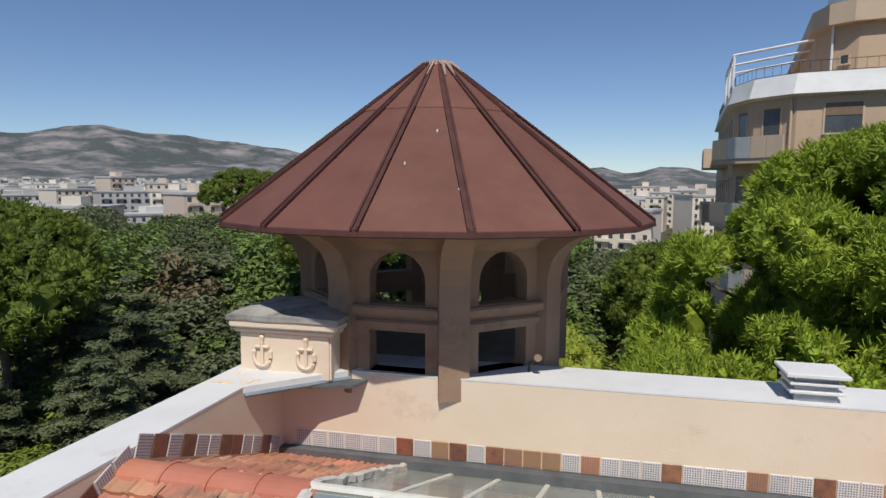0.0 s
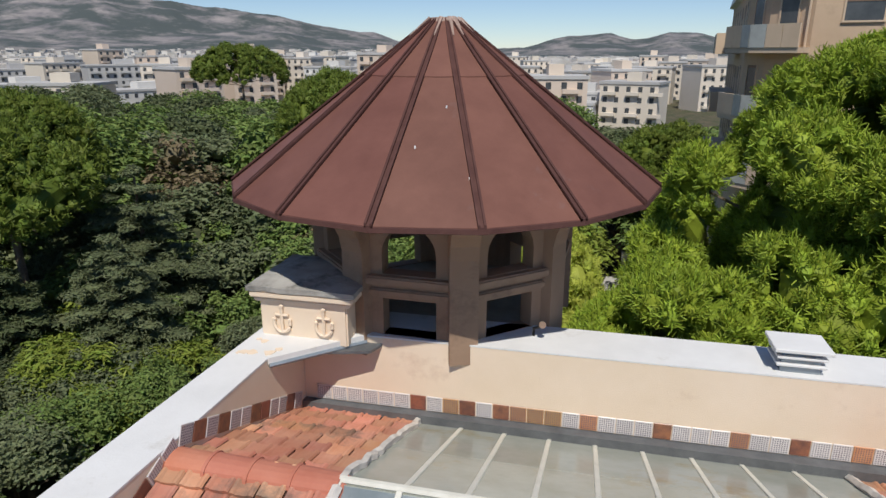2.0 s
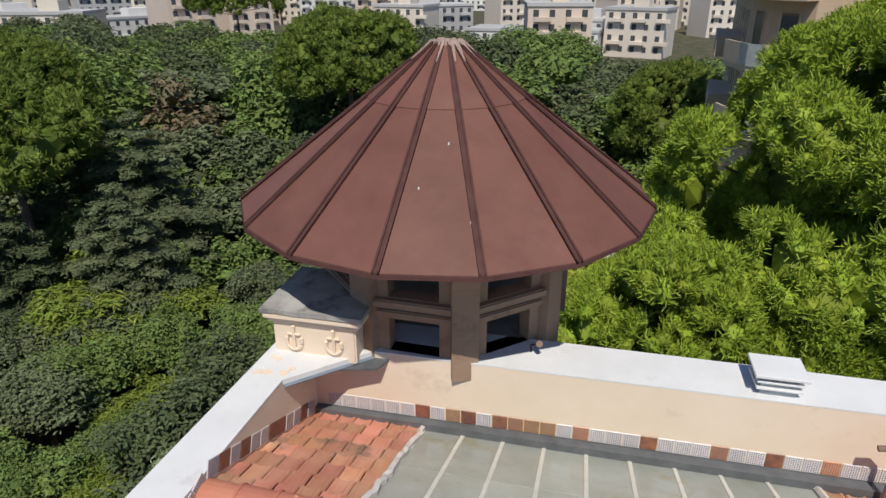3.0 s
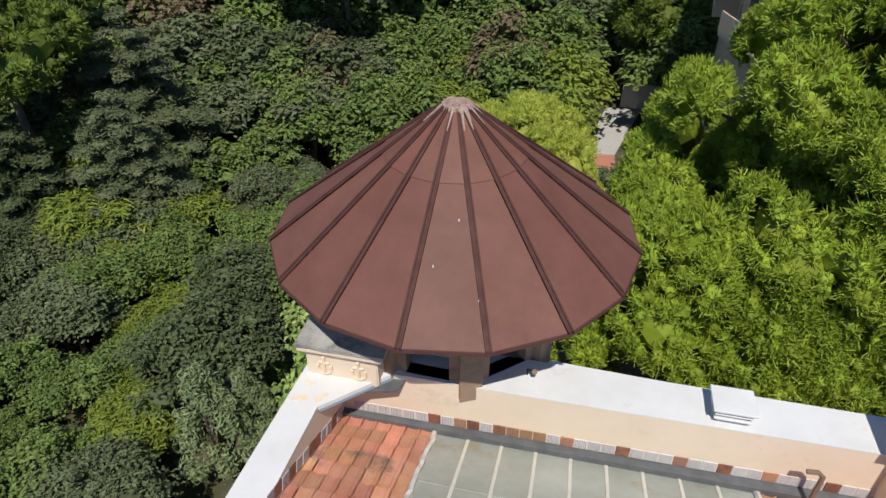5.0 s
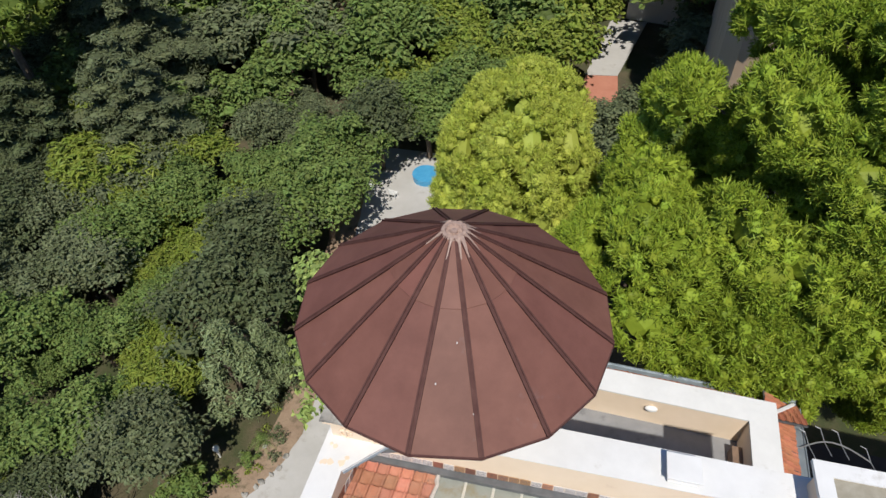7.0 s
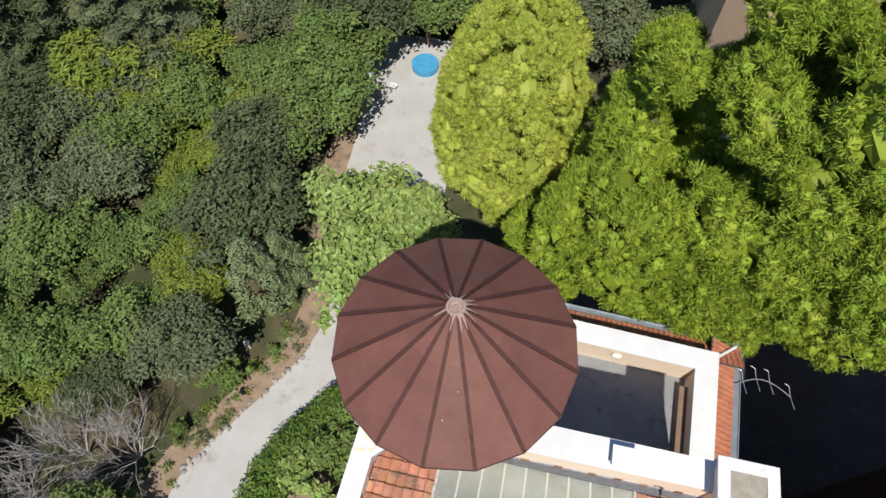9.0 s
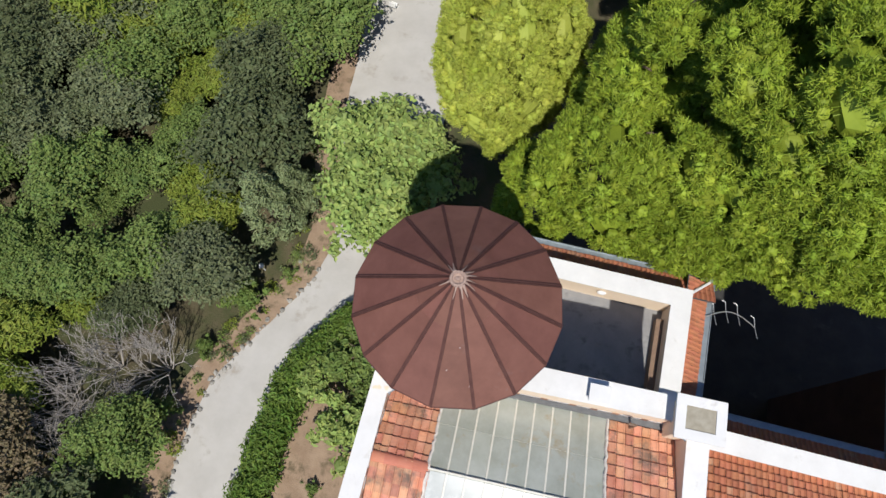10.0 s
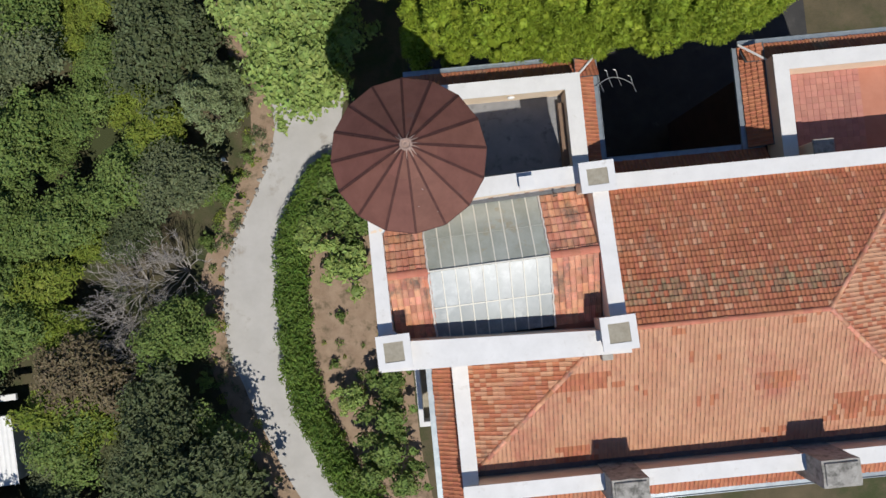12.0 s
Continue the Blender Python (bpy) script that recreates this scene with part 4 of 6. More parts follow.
bmesh.ops.create_uvsphere(bm, u_segments=12, v_segments=8, radius=0.14, matrix=Matrix.Translation(B(-2.6, 4.38, 13.7)) @ Matrix.Diagonal((1.3, 0.6, 0.8, 1)))
part("globe", bm, M_WPAINT, lampw)
skirt("skirt_north", (-7.6, 5.15), (1.75, 5.15), (0, 1), 13.35, 12.75, 0.95, 31)
skirt("skirt_east", (0.62, 0.95), (0.62, 6.1), (1, 0), 13.35, 12.75, 0.95, 32)
bm = tube(bmesh.new(), (B(0.62, 5.15, 13.42), B(1.6, 6.12, 12.86)), 0.06, 6)
setting("skirt_hip", bm, M_WHITE, "white mortar hip of the skirt roof", "mortar")
# skirt over the court
skirt("skirt_court", (0.62, 0.0), (9.6, 0.0), (0, 1), 13.3, 12.7, 1.0, 33)
# east terrace wing
bset("far_terrace_wall", M_PLASTER2, "cream plastered wall of the far terrace wing", "wall", (9.75, 10.4, 0.0, 5.1, 12.6, ZTP - 0.05), (10.4, 20, 4.4, 5.1, 12.6, ZTP - 0.05))
bset("far_wing_wall", M_SHADEWALL, "dark maroon rendered wall under the far terrace", "wall", (9.75, 20, 0.0, 5.1, 0, 12.595))
bset("far_terrace_coping", M_WHITE, "broad white coated coping round the far terrace", "coping", (9.72, 10.42, 0.05, 5.13, ZTP - 0.045, ZTP), (10.42, 20, 4.38, 5.13, ZTP - 0.045, ZTP + 0.001))
bset("far_terrace_floor", M_CLAY, "red quarry-tiled terrace floor", "floor", (10.4, 20, 0.0, 4.4, ZTF - 0.2, ZTF))
skirt("skirt_west", (9.75, 1.05), (9.75, 6.0), (-1, 0), 13.35, 12.75, 1.0, 34)
skirt("skirt_far", (8.8, 5.1), (20, 5.1), (0, 1), 13.35, 12.75, 0.95, 35)
bm = tube(bmesh.new(), (B(9.75, 5.1, 13.42), B(8.75, 6.1, 12.86)), 0.06, 6)
setting("skirt_hip_far", bm, M_WHITE, "white mortar hip of the skirt roof", "mortar")
c = thing("chimney_stack", "squat weathered white chimney on the far terrace", "chimney")
bm = bmesh.new()
bblock(bm, 10.75, 11.55, 0.05, 0.8, ZTF, 14.7)
part("shaft", soft(bm, 0.03, 1), M_PLASTER2, c)
bm = bmesh.new()
bblock(bm, 10.68, 11.62, -0.02, 0.87, 14.7, 14.82)
part("cap", soft(bm, 0.02, 1), M_STONE, c)
tiles = thing("quarry_tiles", "square red quarry tiles of the far terrace", "floor tiles", kind="structure")
me = None
for i in range(13):
    for j in range(14):
        if me is None:
            bm = soft(block(bmesh.new(), 0, 0.29, 0, 0.29, 0, 0.02), 0.004, 1)
            me = part("floor_tile", bm, M_REDF, tiles)
            me.matrix_basis = pose(*B(10.5, 0.2, ZTF), 0, 0, -2)
        else:
            again(me, pose(*B(10.5 + i * 0.3, 0.2 + j * 0.3, ZTF + 0.001), 0, 0, -2), tiles)
# skirts and balcony on the west and south sides of the house
skirt("skirt_house_west", (-6.6, -14.3), (-6.6, -7.0), (-1, 0), 15.35, 14.85, 0.9, 36)
skirt("skirt_house_south", (-6.6, -13.1), (22, -13.1), (0, -1), 15.7, 15.2, 0.9, 37)
bal = thing("balcony", "narrow white-railed balcony on the house's west side", "balcony")
bm = bmesh.new()
bblock(bm, -8.6, -6.6, -11.6, -7.4, 8.0, 8.2)
part("slab", bm, M_CEMENT, bal)
for a in ((-8.6, -8.35, -11.6, -7.4), (-8.35, -6.6, -11.6, -11.35), (-8.35, -6.6, -7.65, -7.4)):
    bm = bmesh.new()
    bblock(bm, *a, 8.2, 9.1)
    part("parapet", bm, M_WHITE, bal)

bset("court_paving", M_COURT, "court paving with its deep shade put into a near-black colour", "paving", (-7.6, 20, 0.0, 13.5, 0.02, 0.06))

# television aerial fixed beyond the terrace gutter
aer = thing("tv_aerial", "curved white tubular aerial with four dipole arms", "aerial")
c0 = Vector((8.25, 12.15, 12.8))
pts = [c0 + Vector((1.75 * t, 0.38 * math.sin(math.pi * t) - 0.12 * t, 0.1 * t)) for t in np.linspace(0, 1, 9)]
part("boom", tube(bmesh.new(), pts, 0.022, 6), M_GALV, aer)
for i in (1, 3, 5, 8):
    p = pts[i]
    part("dipole", tube(bmesh.new(), (p + Vector((0.12, -0.42, 0)), p, p + Vector((-0.06, 0.36, 0.06)), p + Vector((-0.2, 0.42, 0.06))), 0.013, 5), M_GALV, aer)
part("mast", tube(bmesh.new(), (pts[0] + Vector((-0.4, -0.05, 0.0)), pts[0]), 0.022, 6), M_GALV, aer)


# ---- trees ----
def unit(rg, n):
    d = rg.normal(0, 1, (n, 3))
    return d / np.linalg.norm(d, axis=1)[:, None]


def leaves(pos, nrm, ln, wd, rg):
    """Folded leaf blades: a corner at each end and two at the sides."""
    n = len(pos)
    t = np.cross(nrm, unit(rg, n))
    t /= np.linalg.norm(t, axis=1)[:, None] + 1e-9
    s = np.cross(nrm, t)
    k = rg.uniform(0.7, 1.3, (n, 1))
    a, b = t * ln * 0.5 * k, s * wd * 0.5 * k
    lift = nrm * wd * 0.16 * k
    v = np.stack([pos - a, pos + b + lift, pos + a - nrm * ln * 0.12, pos - b + lift], 1).reshape(-1, 3)
    return v, np.arange(n * 4).reshape(-1, 4)


ICO = bmesh.new()
bmesh.ops.create_cube(ICO, size=1.0)
bmesh.ops.subdivide_edges(ICO, edges=list(ICO.edges), cuts=1, use_grid_fill=True)
CORE_V = np.array([v.co.normalized()[:] for v in ICO.verts])
CORE_F = np.array([[v.index for v in f.verts] for f in ICO.faces])
ICO.free()


def clumped(clumps, per_area, ln, wd, rg, core=0.8, up=0.35, spike=0.0):
    """Leaves over a set of ellipsoid clumps (centre, radii), with a leafy core inside each."""
    vs, fs, n0 = [], [], 0
    for c, r in clumps:
        r = np.asarray(r, float)
        n = max(6, int(per_area * (r[0] * r[1] + r[0] * r[2] + r[1] * r[2]) * 4.19 / 3 * 3))
        d = unit(rg, n)
        d[:, 2] = np.where(d[:, 2] < -0.35, -d[:, 2], d[:, 2])
        pos = np.asarray(c) + d * r * rg.uniform(0.72, 1.08 + spike, (n, 1))
        nr = d / r
        nr = nr / np.linalg.norm(nr, axis=1)[:, None] + rg.normal(0, 0.55, (n, 3)) + np.array((0, 0, up))
        nr /= np.linalg.norm(nr, axis=1)[:, None]
        if len(clumps) < 200:
            keep = np.ones(n, bool)
            for c2, r2 in clumps:
                if c2 is not c:
                    keep &= (((pos - np.asarray(c2)) / (np.asarray(r2) * 0.82)) ** 2).sum(1) > 1
            pos, nr = pos[keep], nr[keep]
            if not len(pos):
                continue
        v, f = leaves(pos, nr, ln, wd, rg)
        vs.append(v)
        fs.append(f + n0)
        n0 += len(v)
        if core:
            cv = np.asarray(c) + CORE_V * r * core * (1 + 0.12 * rg.normal(0, 1, (len(CORE_V), 1)))
            vs.append(cv)
            fs.append(CORE_F + n0)
            n0 += len(cv)
    return np.concatenate(vs), np.concatenate(fs)


def broad_clumps(R, H, rg, k=22):
    """Clumps of an uneven crown of radius R, its middle at height H: lobes, hollows and stray sprays."""
    out = [((0, 0, H - 0.1 * R), (R * 0.42, R * 0.42, R * 0.42))]
    lob = rg.uniform(0, 6.28, 3)
    for i in range(k):
        d = unit(rg, 1)[0]
        d[2] = abs(d[2]) - 0.3
        a = math.atan2(d[1], d[0])
        reach = 0.82 + 0.2 * math.sin(2 * a + lob[0]) + 0.16 * math.sin(3 * a + lob[1]) + 0.1 * math.sin(5 * a + lob[2])
        f = rg.uniform(0.5, 1.0)
        r = R * (0.14 + 0.20 * rg.rand() ** 1.5) * (1.25 - 0.4 * f)
        out.append((np.array((0, 0, H)) + d * np.array((R, R, R * 0.8)) * f * reach, (r * rg.uniform(0.8, 1.3), r * rg.uniform(0.8, 1.3), r * rg.uniform(0.55, 0.85))))
    return out


def trunk_bm(h, r, rg, limbs=5, spread=1.2, z0=0.0):
    bm = bmesh.new()
    pts = [(0, 0, z0)]
    for i in range(1, 6):
        pts.append((rg.uniform(-0.1, 0.1) * i * 0.4, rg.uniform(-0.1, 0.1) * i * 0.4, z0 + h * i / 5))
    tube(bm, pts, r, 7, r * 0.45)
    for k in range(limbs):
        a = rg.uniform(0, 6.28)
        b = Vector(pts[2 + k % 3])
        e = b + Vector((math.cos(a) * spread, math.sin(a) * spread, h * 0.35))
        tube(bm, (b, b.lerp(e, 0.5) + Vector((0, 0, 0.15)), e), r * 0.4, 5, r * 0.12)
    return bm


TREE_KINDS = {}


def make_tree(kind, name, leaf, label, clumps, per_area, ln, wd, h, r, seed, spread=1.2, core=0.8, up=0.35, spike=0.0, bark=None):
    rg = np.random.RandomState(seed)
    t = thing(name, label, "tree")
    v, f = clumped(clumps(rg), per_area, ln, wd, rg, core, up, spike)
    crown = new("crown", mesh_of("crown", v, f, M_LEAF[leaf]))
    crown.parent = t
    tr = part("trunk", trunk_bm(h, r, random.Random(seed), 5, spread), bark or M_BARK, t)
    TREE_KINDS.setdefault(kind, []).append(t)
    return t


def put(kind, x, y, scale, rg, i=0, z=0.0, squash=1.0):
    """A copy of one of the built trees; the first use moves the built one itself."""
    lst = TREE_KINDS[kind]
    t = lst[i % len(lst)]
    m = Matrix.Translation((x, y, z)) @ Matrix.Rotation(rg.uniform(0, 6.28), 4, "Z")
    c = copy_thing(t, m)
    c.scale = (scale, scale, scale * squash)
    return c


SPEC = (
    ("dark", "broadleaf_tree", "dark", "dark green broadleaf tree with a dense rounded crown"),
    ("mid", "broadleaf_tree", "mid", "mid green broadleaf tree with a loose crown"),
    ("olive", "olive_tree", "olive", "grey-green tree with small dull leaves"),
    ("yellow", "ailanthus_tree", "yellow", "yellow-green tree with long feathery leaves"),
    ("brown", "dry_tree", "brown", "brownish half-dry tree with thin foliage"),
)
for k, (kind, name, leaf, label) in enumerate(SPEC):
    for s in range(3):
        fine = kind in ("yellow",)
        make_tree(kind, name, leaf, label, lambda rg: broad_clumps(3.1, 3.6, rg, 60), 23 if not fine else 17, 0.235 if not fine else 0.46, 0.135 if not fine else 0.13, 3.4, 0.2, 100 + 10 * k + s, 1.4, 0.55, 1.7, 0.35)


for k, (kind, name, leaf, label) in enumerate(SPEC):
    make_tree(kind + "_far", name, leaf, label, lambda rg: broad_clumps(3.1, 3.6, rg, 38), 15, 0.34, 0.19, 3.4, 0.2, 300 + k, 1.4, 0.62, 1.7, 0.3)


def cypress_clumps(rg):
    """Upswept sprays of a loose cypress, seen as plumes."""
    out = []
    for i in range(46):
        a, f = rg.uniform(0, 6.28), rg.uniform(0, 1)
        z = 1.0 + 4.6 * f
        rr = (1 - f) * 2.1 * rg.uniform(0.5, 1.0) + 0.2
        out.append(((math.cos(a) * rr, math.sin(a) * rr, z), (0.32, 0.32, 0.75)))
    return out


make_tree("cypress", "cypress_tree", "pale", "pale grey-green conifer with upswept feathery sprays", cypress_clumps, 40, 0.28, 0.08, 5, 0.18, 151, 0.5, 0.6, 0.6, 0.5)
make_tree("light", "fruit_tree", "light", "light green leafy tree standing over the drive", lambda rg: broad_clumps(2.7, 3.6, rg, 52), 22, 0.26, 0.17, 3.4, 0.15, 161, 1.3, 0.62, 0.5, 0.2)
make_tree("bush", "rounded_bush", "mid", "rounded green garden bush", lambda rg: broad_clumps(1.0, 0.75, rg, 16), 60, 0.17, 0.09, 0.8, 0.06, 171, 0.4, 0.7, 0.4, 0.15)
make_tree("ybush", "rounded_bush", "light", "rounded yellowish green garden bush", lambda rg: broad_clumps(1.0, 0.75, rg, 16), 70, 0.15, 0.08, 0.8, 0.06, 172, 0.4, 0.7, 0.4, 0.15)


def blades(pos, along, ln, wd, rg):
    """Narrow needle bundles pointing outward."""
    n = len(pos)
    a = along / np.linalg.norm(along, axis=1)[:, None]
    b = np.cross(a, unit(rg, n))
    b /= np.linalg.norm(b, axis=1)[:, None] + 1e-9
    k = rg.uniform(0.7, 1.3, (n, 1))
    a, b = a * ln * 0.5 * k, b * wd * 0.5
    return np.stack([pos - a - b, pos - a + b, pos + a + b * 0.5, pos + a - b * 0.5], 1).reshape(-1, 3), np.arange(n * 4).reshape(-1, 4)


def dome_lobes(rg, cx, cy, rx, ry, z0, z1, along, size, gap, tries, power=3.0, low=0.0, jut=0.45):
    """Limb ends over a dome: drawn-out lobes (centre, axes, radii, outward) that hang along one direction, with gaps between."""
    out = []
    for i in range(tries):
        a, el = rg.uniform(0, 2 * math.pi), math.asin(rg.uniform(low, 1.0))
        d = np.array((math.cos(el) * math.cos(a), math.cos(el) * math.sin(a), math.sin(el)))
        k = (math.hypot(d[0], d[1]) ** power + abs(d[2]) ** power) ** (-1 / power)
        R = np.array((rx, ry, z1 - z0))
        n = d * k ** 1.0 / R
        n /= np.linalg.norm(n)
        p = np.array((cx, cy, z0)) + d * k * R + n * rg.uniform(-jut, jut)
        t = np.asarray(along, float) + rg.normal(0, 0.22, 3)
        t -= n * t.dot(n)
        t /= np.linalg.norm(t) + 1e-9
        r = rg.uniform(*size)
        ln = r * rg.uniform(1.5, 2.6)
        side = np.cross(n, t)
        ok = True
        for q in out:
            e = p - q[0]
            u = ((e.dot(q[1]) / (ln + q[4][0] + 0.3)) ** 2 + (e.dot(q[2]) / (r + q[4][1] + 0.5)) ** 2 + (e.dot(q[3]) / (r + q[4][2] + 0.5)) ** 2) ** 0.5
            if u < (gap[0] if p[0] < 8.5 else gap[1]):
                ok = False
                break
        if ok:
            out.append((p, t, side, n, np.array((ln, r, r * 0.8))))
    return out


def lobed_pine(name, label, leaf, lobes, trunk, seed, tuft, per_tuft, ln, wd):
    """A pine whose lobes are covered in small needle tufts; limbs show between the lobes."""
    rg = np.random.RandomState(seed)
    t = thing(name, label, "tree", at=(trunk[0], trunk[1], 0))
    P, N, S = [], [], []
    for i, (c, ax, sd, up, r) in enumerate(lobes):
        area = 4 * math.pi * ((r[0] * r[1]) ** 1.6 / 3 + (r[0] * r[2]) ** 1.6 / 3 + (r[1] * r[2]) ** 1.6 / 3) ** (1 / 1.6)
        k = int(area / (tuft[0] + tuft[1]) ** 2 * 2.1)
        d = unit(rg, k)
        M = np.stack([ax, sd, up])
        p = c + (d * r) @ M * rg.uniform(0.92, 1.08, (k, 1))
        n = (d / r) @ M
        n /= np.linalg.norm(n, axis=1)[:, None]
        keep = n @ (up + np.array((0, 0, 0.6))) > -0.45
        for j, (c2, a2, s2, u2, r2) in enumerate(lobes):
            if j != i and np.linalg.norm(c2 - c) < r[0] + r2[0]:
                e = (p - c2) @ np.stack([a2, s2, u2]).T / (r2 * 0.72)
                keep &= (e ** 2).sum(1) > 1
        P.append(p[keep])
        N.append(n[keep])
        S.append(rg.uniform(tuft[0], tuft[1], keep.sum()))
    P, N, S = np.concatenate(P), np.concatenate(N), np.concatenate(S)
    T = len(P)
    d = unit(rg, T * per_tuft) + 0.75 * np.repeat(N, per_tuft, 0)
    d /= np.linalg.norm(d, axis=1)[:, None]
    pos = np.repeat(P, per_tuft, 0) + d * np.repeat(S, per_tuft)[:, None] * rg.uniform(0.8, 1.2, (T * per_tuft, 1))
    v1, f1 = blades(pos, d + rg.normal(0, 0.45, d.shape) + np.array((0, 0, 0.35)), ln, wd, rg)
    v2 = (P[:, None, :] + CORE_V[None] * (S * 0.64)[:, None, None] * rg.uniform(0.85, 1.15, (T, len(CORE_V), 1))).reshape(-1, 3)
    f2 = (CORE_F[None] + (np.arange(T) * len(CORE_V))[:, None, None]).reshape(-1, 4) + len(v1)
    v3 = np.concatenate([c + (CORE_V * r * 0.7) @ np.stack([ax, sd, up]) for c, ax, sd, up, r in lobes])
    f3 = (CORE_F[None] + (np.arange(len(lobes)) * len(CORE_V))[:, None, None]).reshape(-1, 4) + len(v1) + len(v2)
    ob = new("crown", mesh_of("crown", np.concatenate([v1, v2, v3]), np.concatenate([f1, f2, f3]), M_LEAF[leaf]))
    ob.parent = t
    ob.matrix_parent_inverse = Matrix.Translation(t.location).inverted()
    x, y, zt, r = trunk
    part("trunk", tube(bmesh.new(), ((x, y, 0), (x + 0.2, y + 0.1, zt * 0.4), (x - 0.1, y + 0.2, zt * 0.75), (x + 0.1, y, zt)), r, 9, r * 0.5), M_BARK, t)
    for c, ax, sd, up, q in lobes:
        e = Vector(c - up * q[2] * 0.4 - ax * q[0] * 0.5)
        b = Vector((x, y, max(3.0, min(e.z - 2.0, zt))))
        part("limb", tube(bmesh.new(), (b, b.lerp(e, 0.55) - Vector((0, 0, 0.6)), e), r * 0.22, 5, 0.04), M_BARK, t)
    return t


HANG = (0.36, -0.85, -0.30)
rg = np.random.RandomState(61)
lobes = dome_lobes(rg, 11.4, 20.7, 8.7, 6.4, 13.0, 21.9, HANG, (0.85, 1.3), (1.06, 0.66), 6000, 2.5, jut=0.55)
lobes += dome_lobes(rg, 11.4, 20.9, 6.4, 4.6, 11.3, 18.6, HANG, (1.2, 1.5), (0.58, 0.58), 1200, 2.5, jut=0.2)
lobes += dome_lobes(rg, 9.4, 16.2, 2.6, 1.6, 14.0, 18.6, HANG, (0.75, 1.0), (0.78, 0.78), 400, 2.5)
lobes += dome_lobes(rg, 3.5, 16.4, 1.9, 1.8, 12.6, 15.9, HANG, (0.75, 1.0), (0.72, 0.72), 500, 2.5)
lobes += dome_lobes(rg, 7.2, 15.9, 2.4, 1.2, 12.2, 15.4, HANG, (0.7, 1.0), (0.75, 0.75), 400, 2.5)
lobes += dome_lobes(rg, 0.9, 16.9, 1.1, 1.7, 9.4, 12.6, HANG, (0.6, 0.8), (0.7, 0.7), 300, 2.5)
lobed_pine("umbrella_pine", "huge bright green pine with hanging lobes of dense needle tufts", "pine", lobes, (11.0, 21.0, 18.5, 0.45), 63, (0.22, 0.38), 62, 0.21, 0.036)
rg = np.random.RandomState(64)
lobes = dome_lobes(rg, -1.6, 24.6, 2.9, 4.6, 9.6, 15.5, HANG, (0.6, 0.9), (0.66, 0.66), 1200, 2.6, jut=0.3)
lobes += dome_lobes(rg, -1.6, 24.6, 1.7, 3.2, 8.6, 13.8, HANG, (0.9, 1.1), (0.6, 0.6), 300, 2.6)
lobed_pine("yellow_pine", "yellow-green pine with a soft rounded crown", "pineyel", lobes, (-1.6, 24.6, 13.0, 0.3), 65, (0.20, 0.34), 48, 0.18, 0.036)


# the wood west and north of the house
def in_drive(x, y):
    for a, b, c, d in zip(DRIVE_L, DRIVE_L[1:], DRIVE_R, DRIVE_R[1:]):
        if min(a[1], b[1]) - 1 <= y <= max(a[1], b[1]) + 1 and min(a[0], b[0]) - 1.5 < x < max(c[0], d[0]) + 2.0:
            return True
    return False


def wood_height(x, y):
    d = math.hypot(x - 1, y - 5)
    t = min(1, max(0, (d - 26) / 55))
    return 4.6 + 8.0 * t * t * (3 - 2 * t)


CLEAR = ((-13.9, 16.6, 2.9), (-15.8, 20.6, 3.2), (-13.9, 11.4, 2.2), (-16.5, 25.5, 2.5), (-20.2, 6.2, 2.0), (-17.4, 6.6, 2.2), (-21.6, 3.4, 1.6), (-20.6, 0.2, 1.8), (-31, 39, 3.4), (-28, 32.5, 2.8), (-37.5, 41.5, 3.0), (-34, 29.5, 2.8))
rw = random.Random(77)
near = []
row = 0
y = -24.0
while y < 78:
    step = 3.3 if y < 30 else 4.5
    x = -62.0 + (row % 2) * step / 2
    while x < 46:
        px, py = x + rw.uniform(-1.5, 1.5), y + rw.uniform(-1.5, 1.5)
        x += step
        if in_drive(px, py) or (-7.8 < px < 34 and py < 36) or (px > -9 and py < 22):
            continue
        if py < 0 and px < -46 or (px > 25 and py < 40) or (-34 < px < -26 and -6 < py < 1.5):
            continue
        if math.atan2(abs(px), max(1, py)) > 1.2 and py > 25:
            continue
        if px > 2 and py > 30 and px < 34 and py < 62 and px > 0.22 * py - 1:
            continue
        if -0.6 < px < 7.0 and 41 < py < 69:
            continue
        if any(math.hypot(px - a, py - b) < c for a, b, c in CLEAR):
            continue
        near.append((px, py))
    y += step * 0.9
    row += 1
for i, (px, py) in enumerate(near):
    h = wood_height(px, py)
    q = noise.noise(Vector((px * 0.07, py * 0.07, 2.0))) + rw.uniform(-0.25, 0.25)
    kind = "yellow" if q > 0.18 else "mid" if q > -0.08 else "olive" if q > -0.28 else "dark"
    if px > -24 and 24 < py < 62:
        kind = "yellow" if q > 0.22 else "mid" if q > -0.2 else "olive"
    elif py > 45 or px < -38:
        kind = "dark" if q < -0.3 else "olive" if q < 0.0 else "mid"
    if rw.random() < 0.03:
        kind = "brown"
    s = h / 5.9 * rw.uniform(0.66, 1.3)
    put(kind if math.hypot(px, py - 5) < 40 else kind + "_far", px, py, s, rw, i)
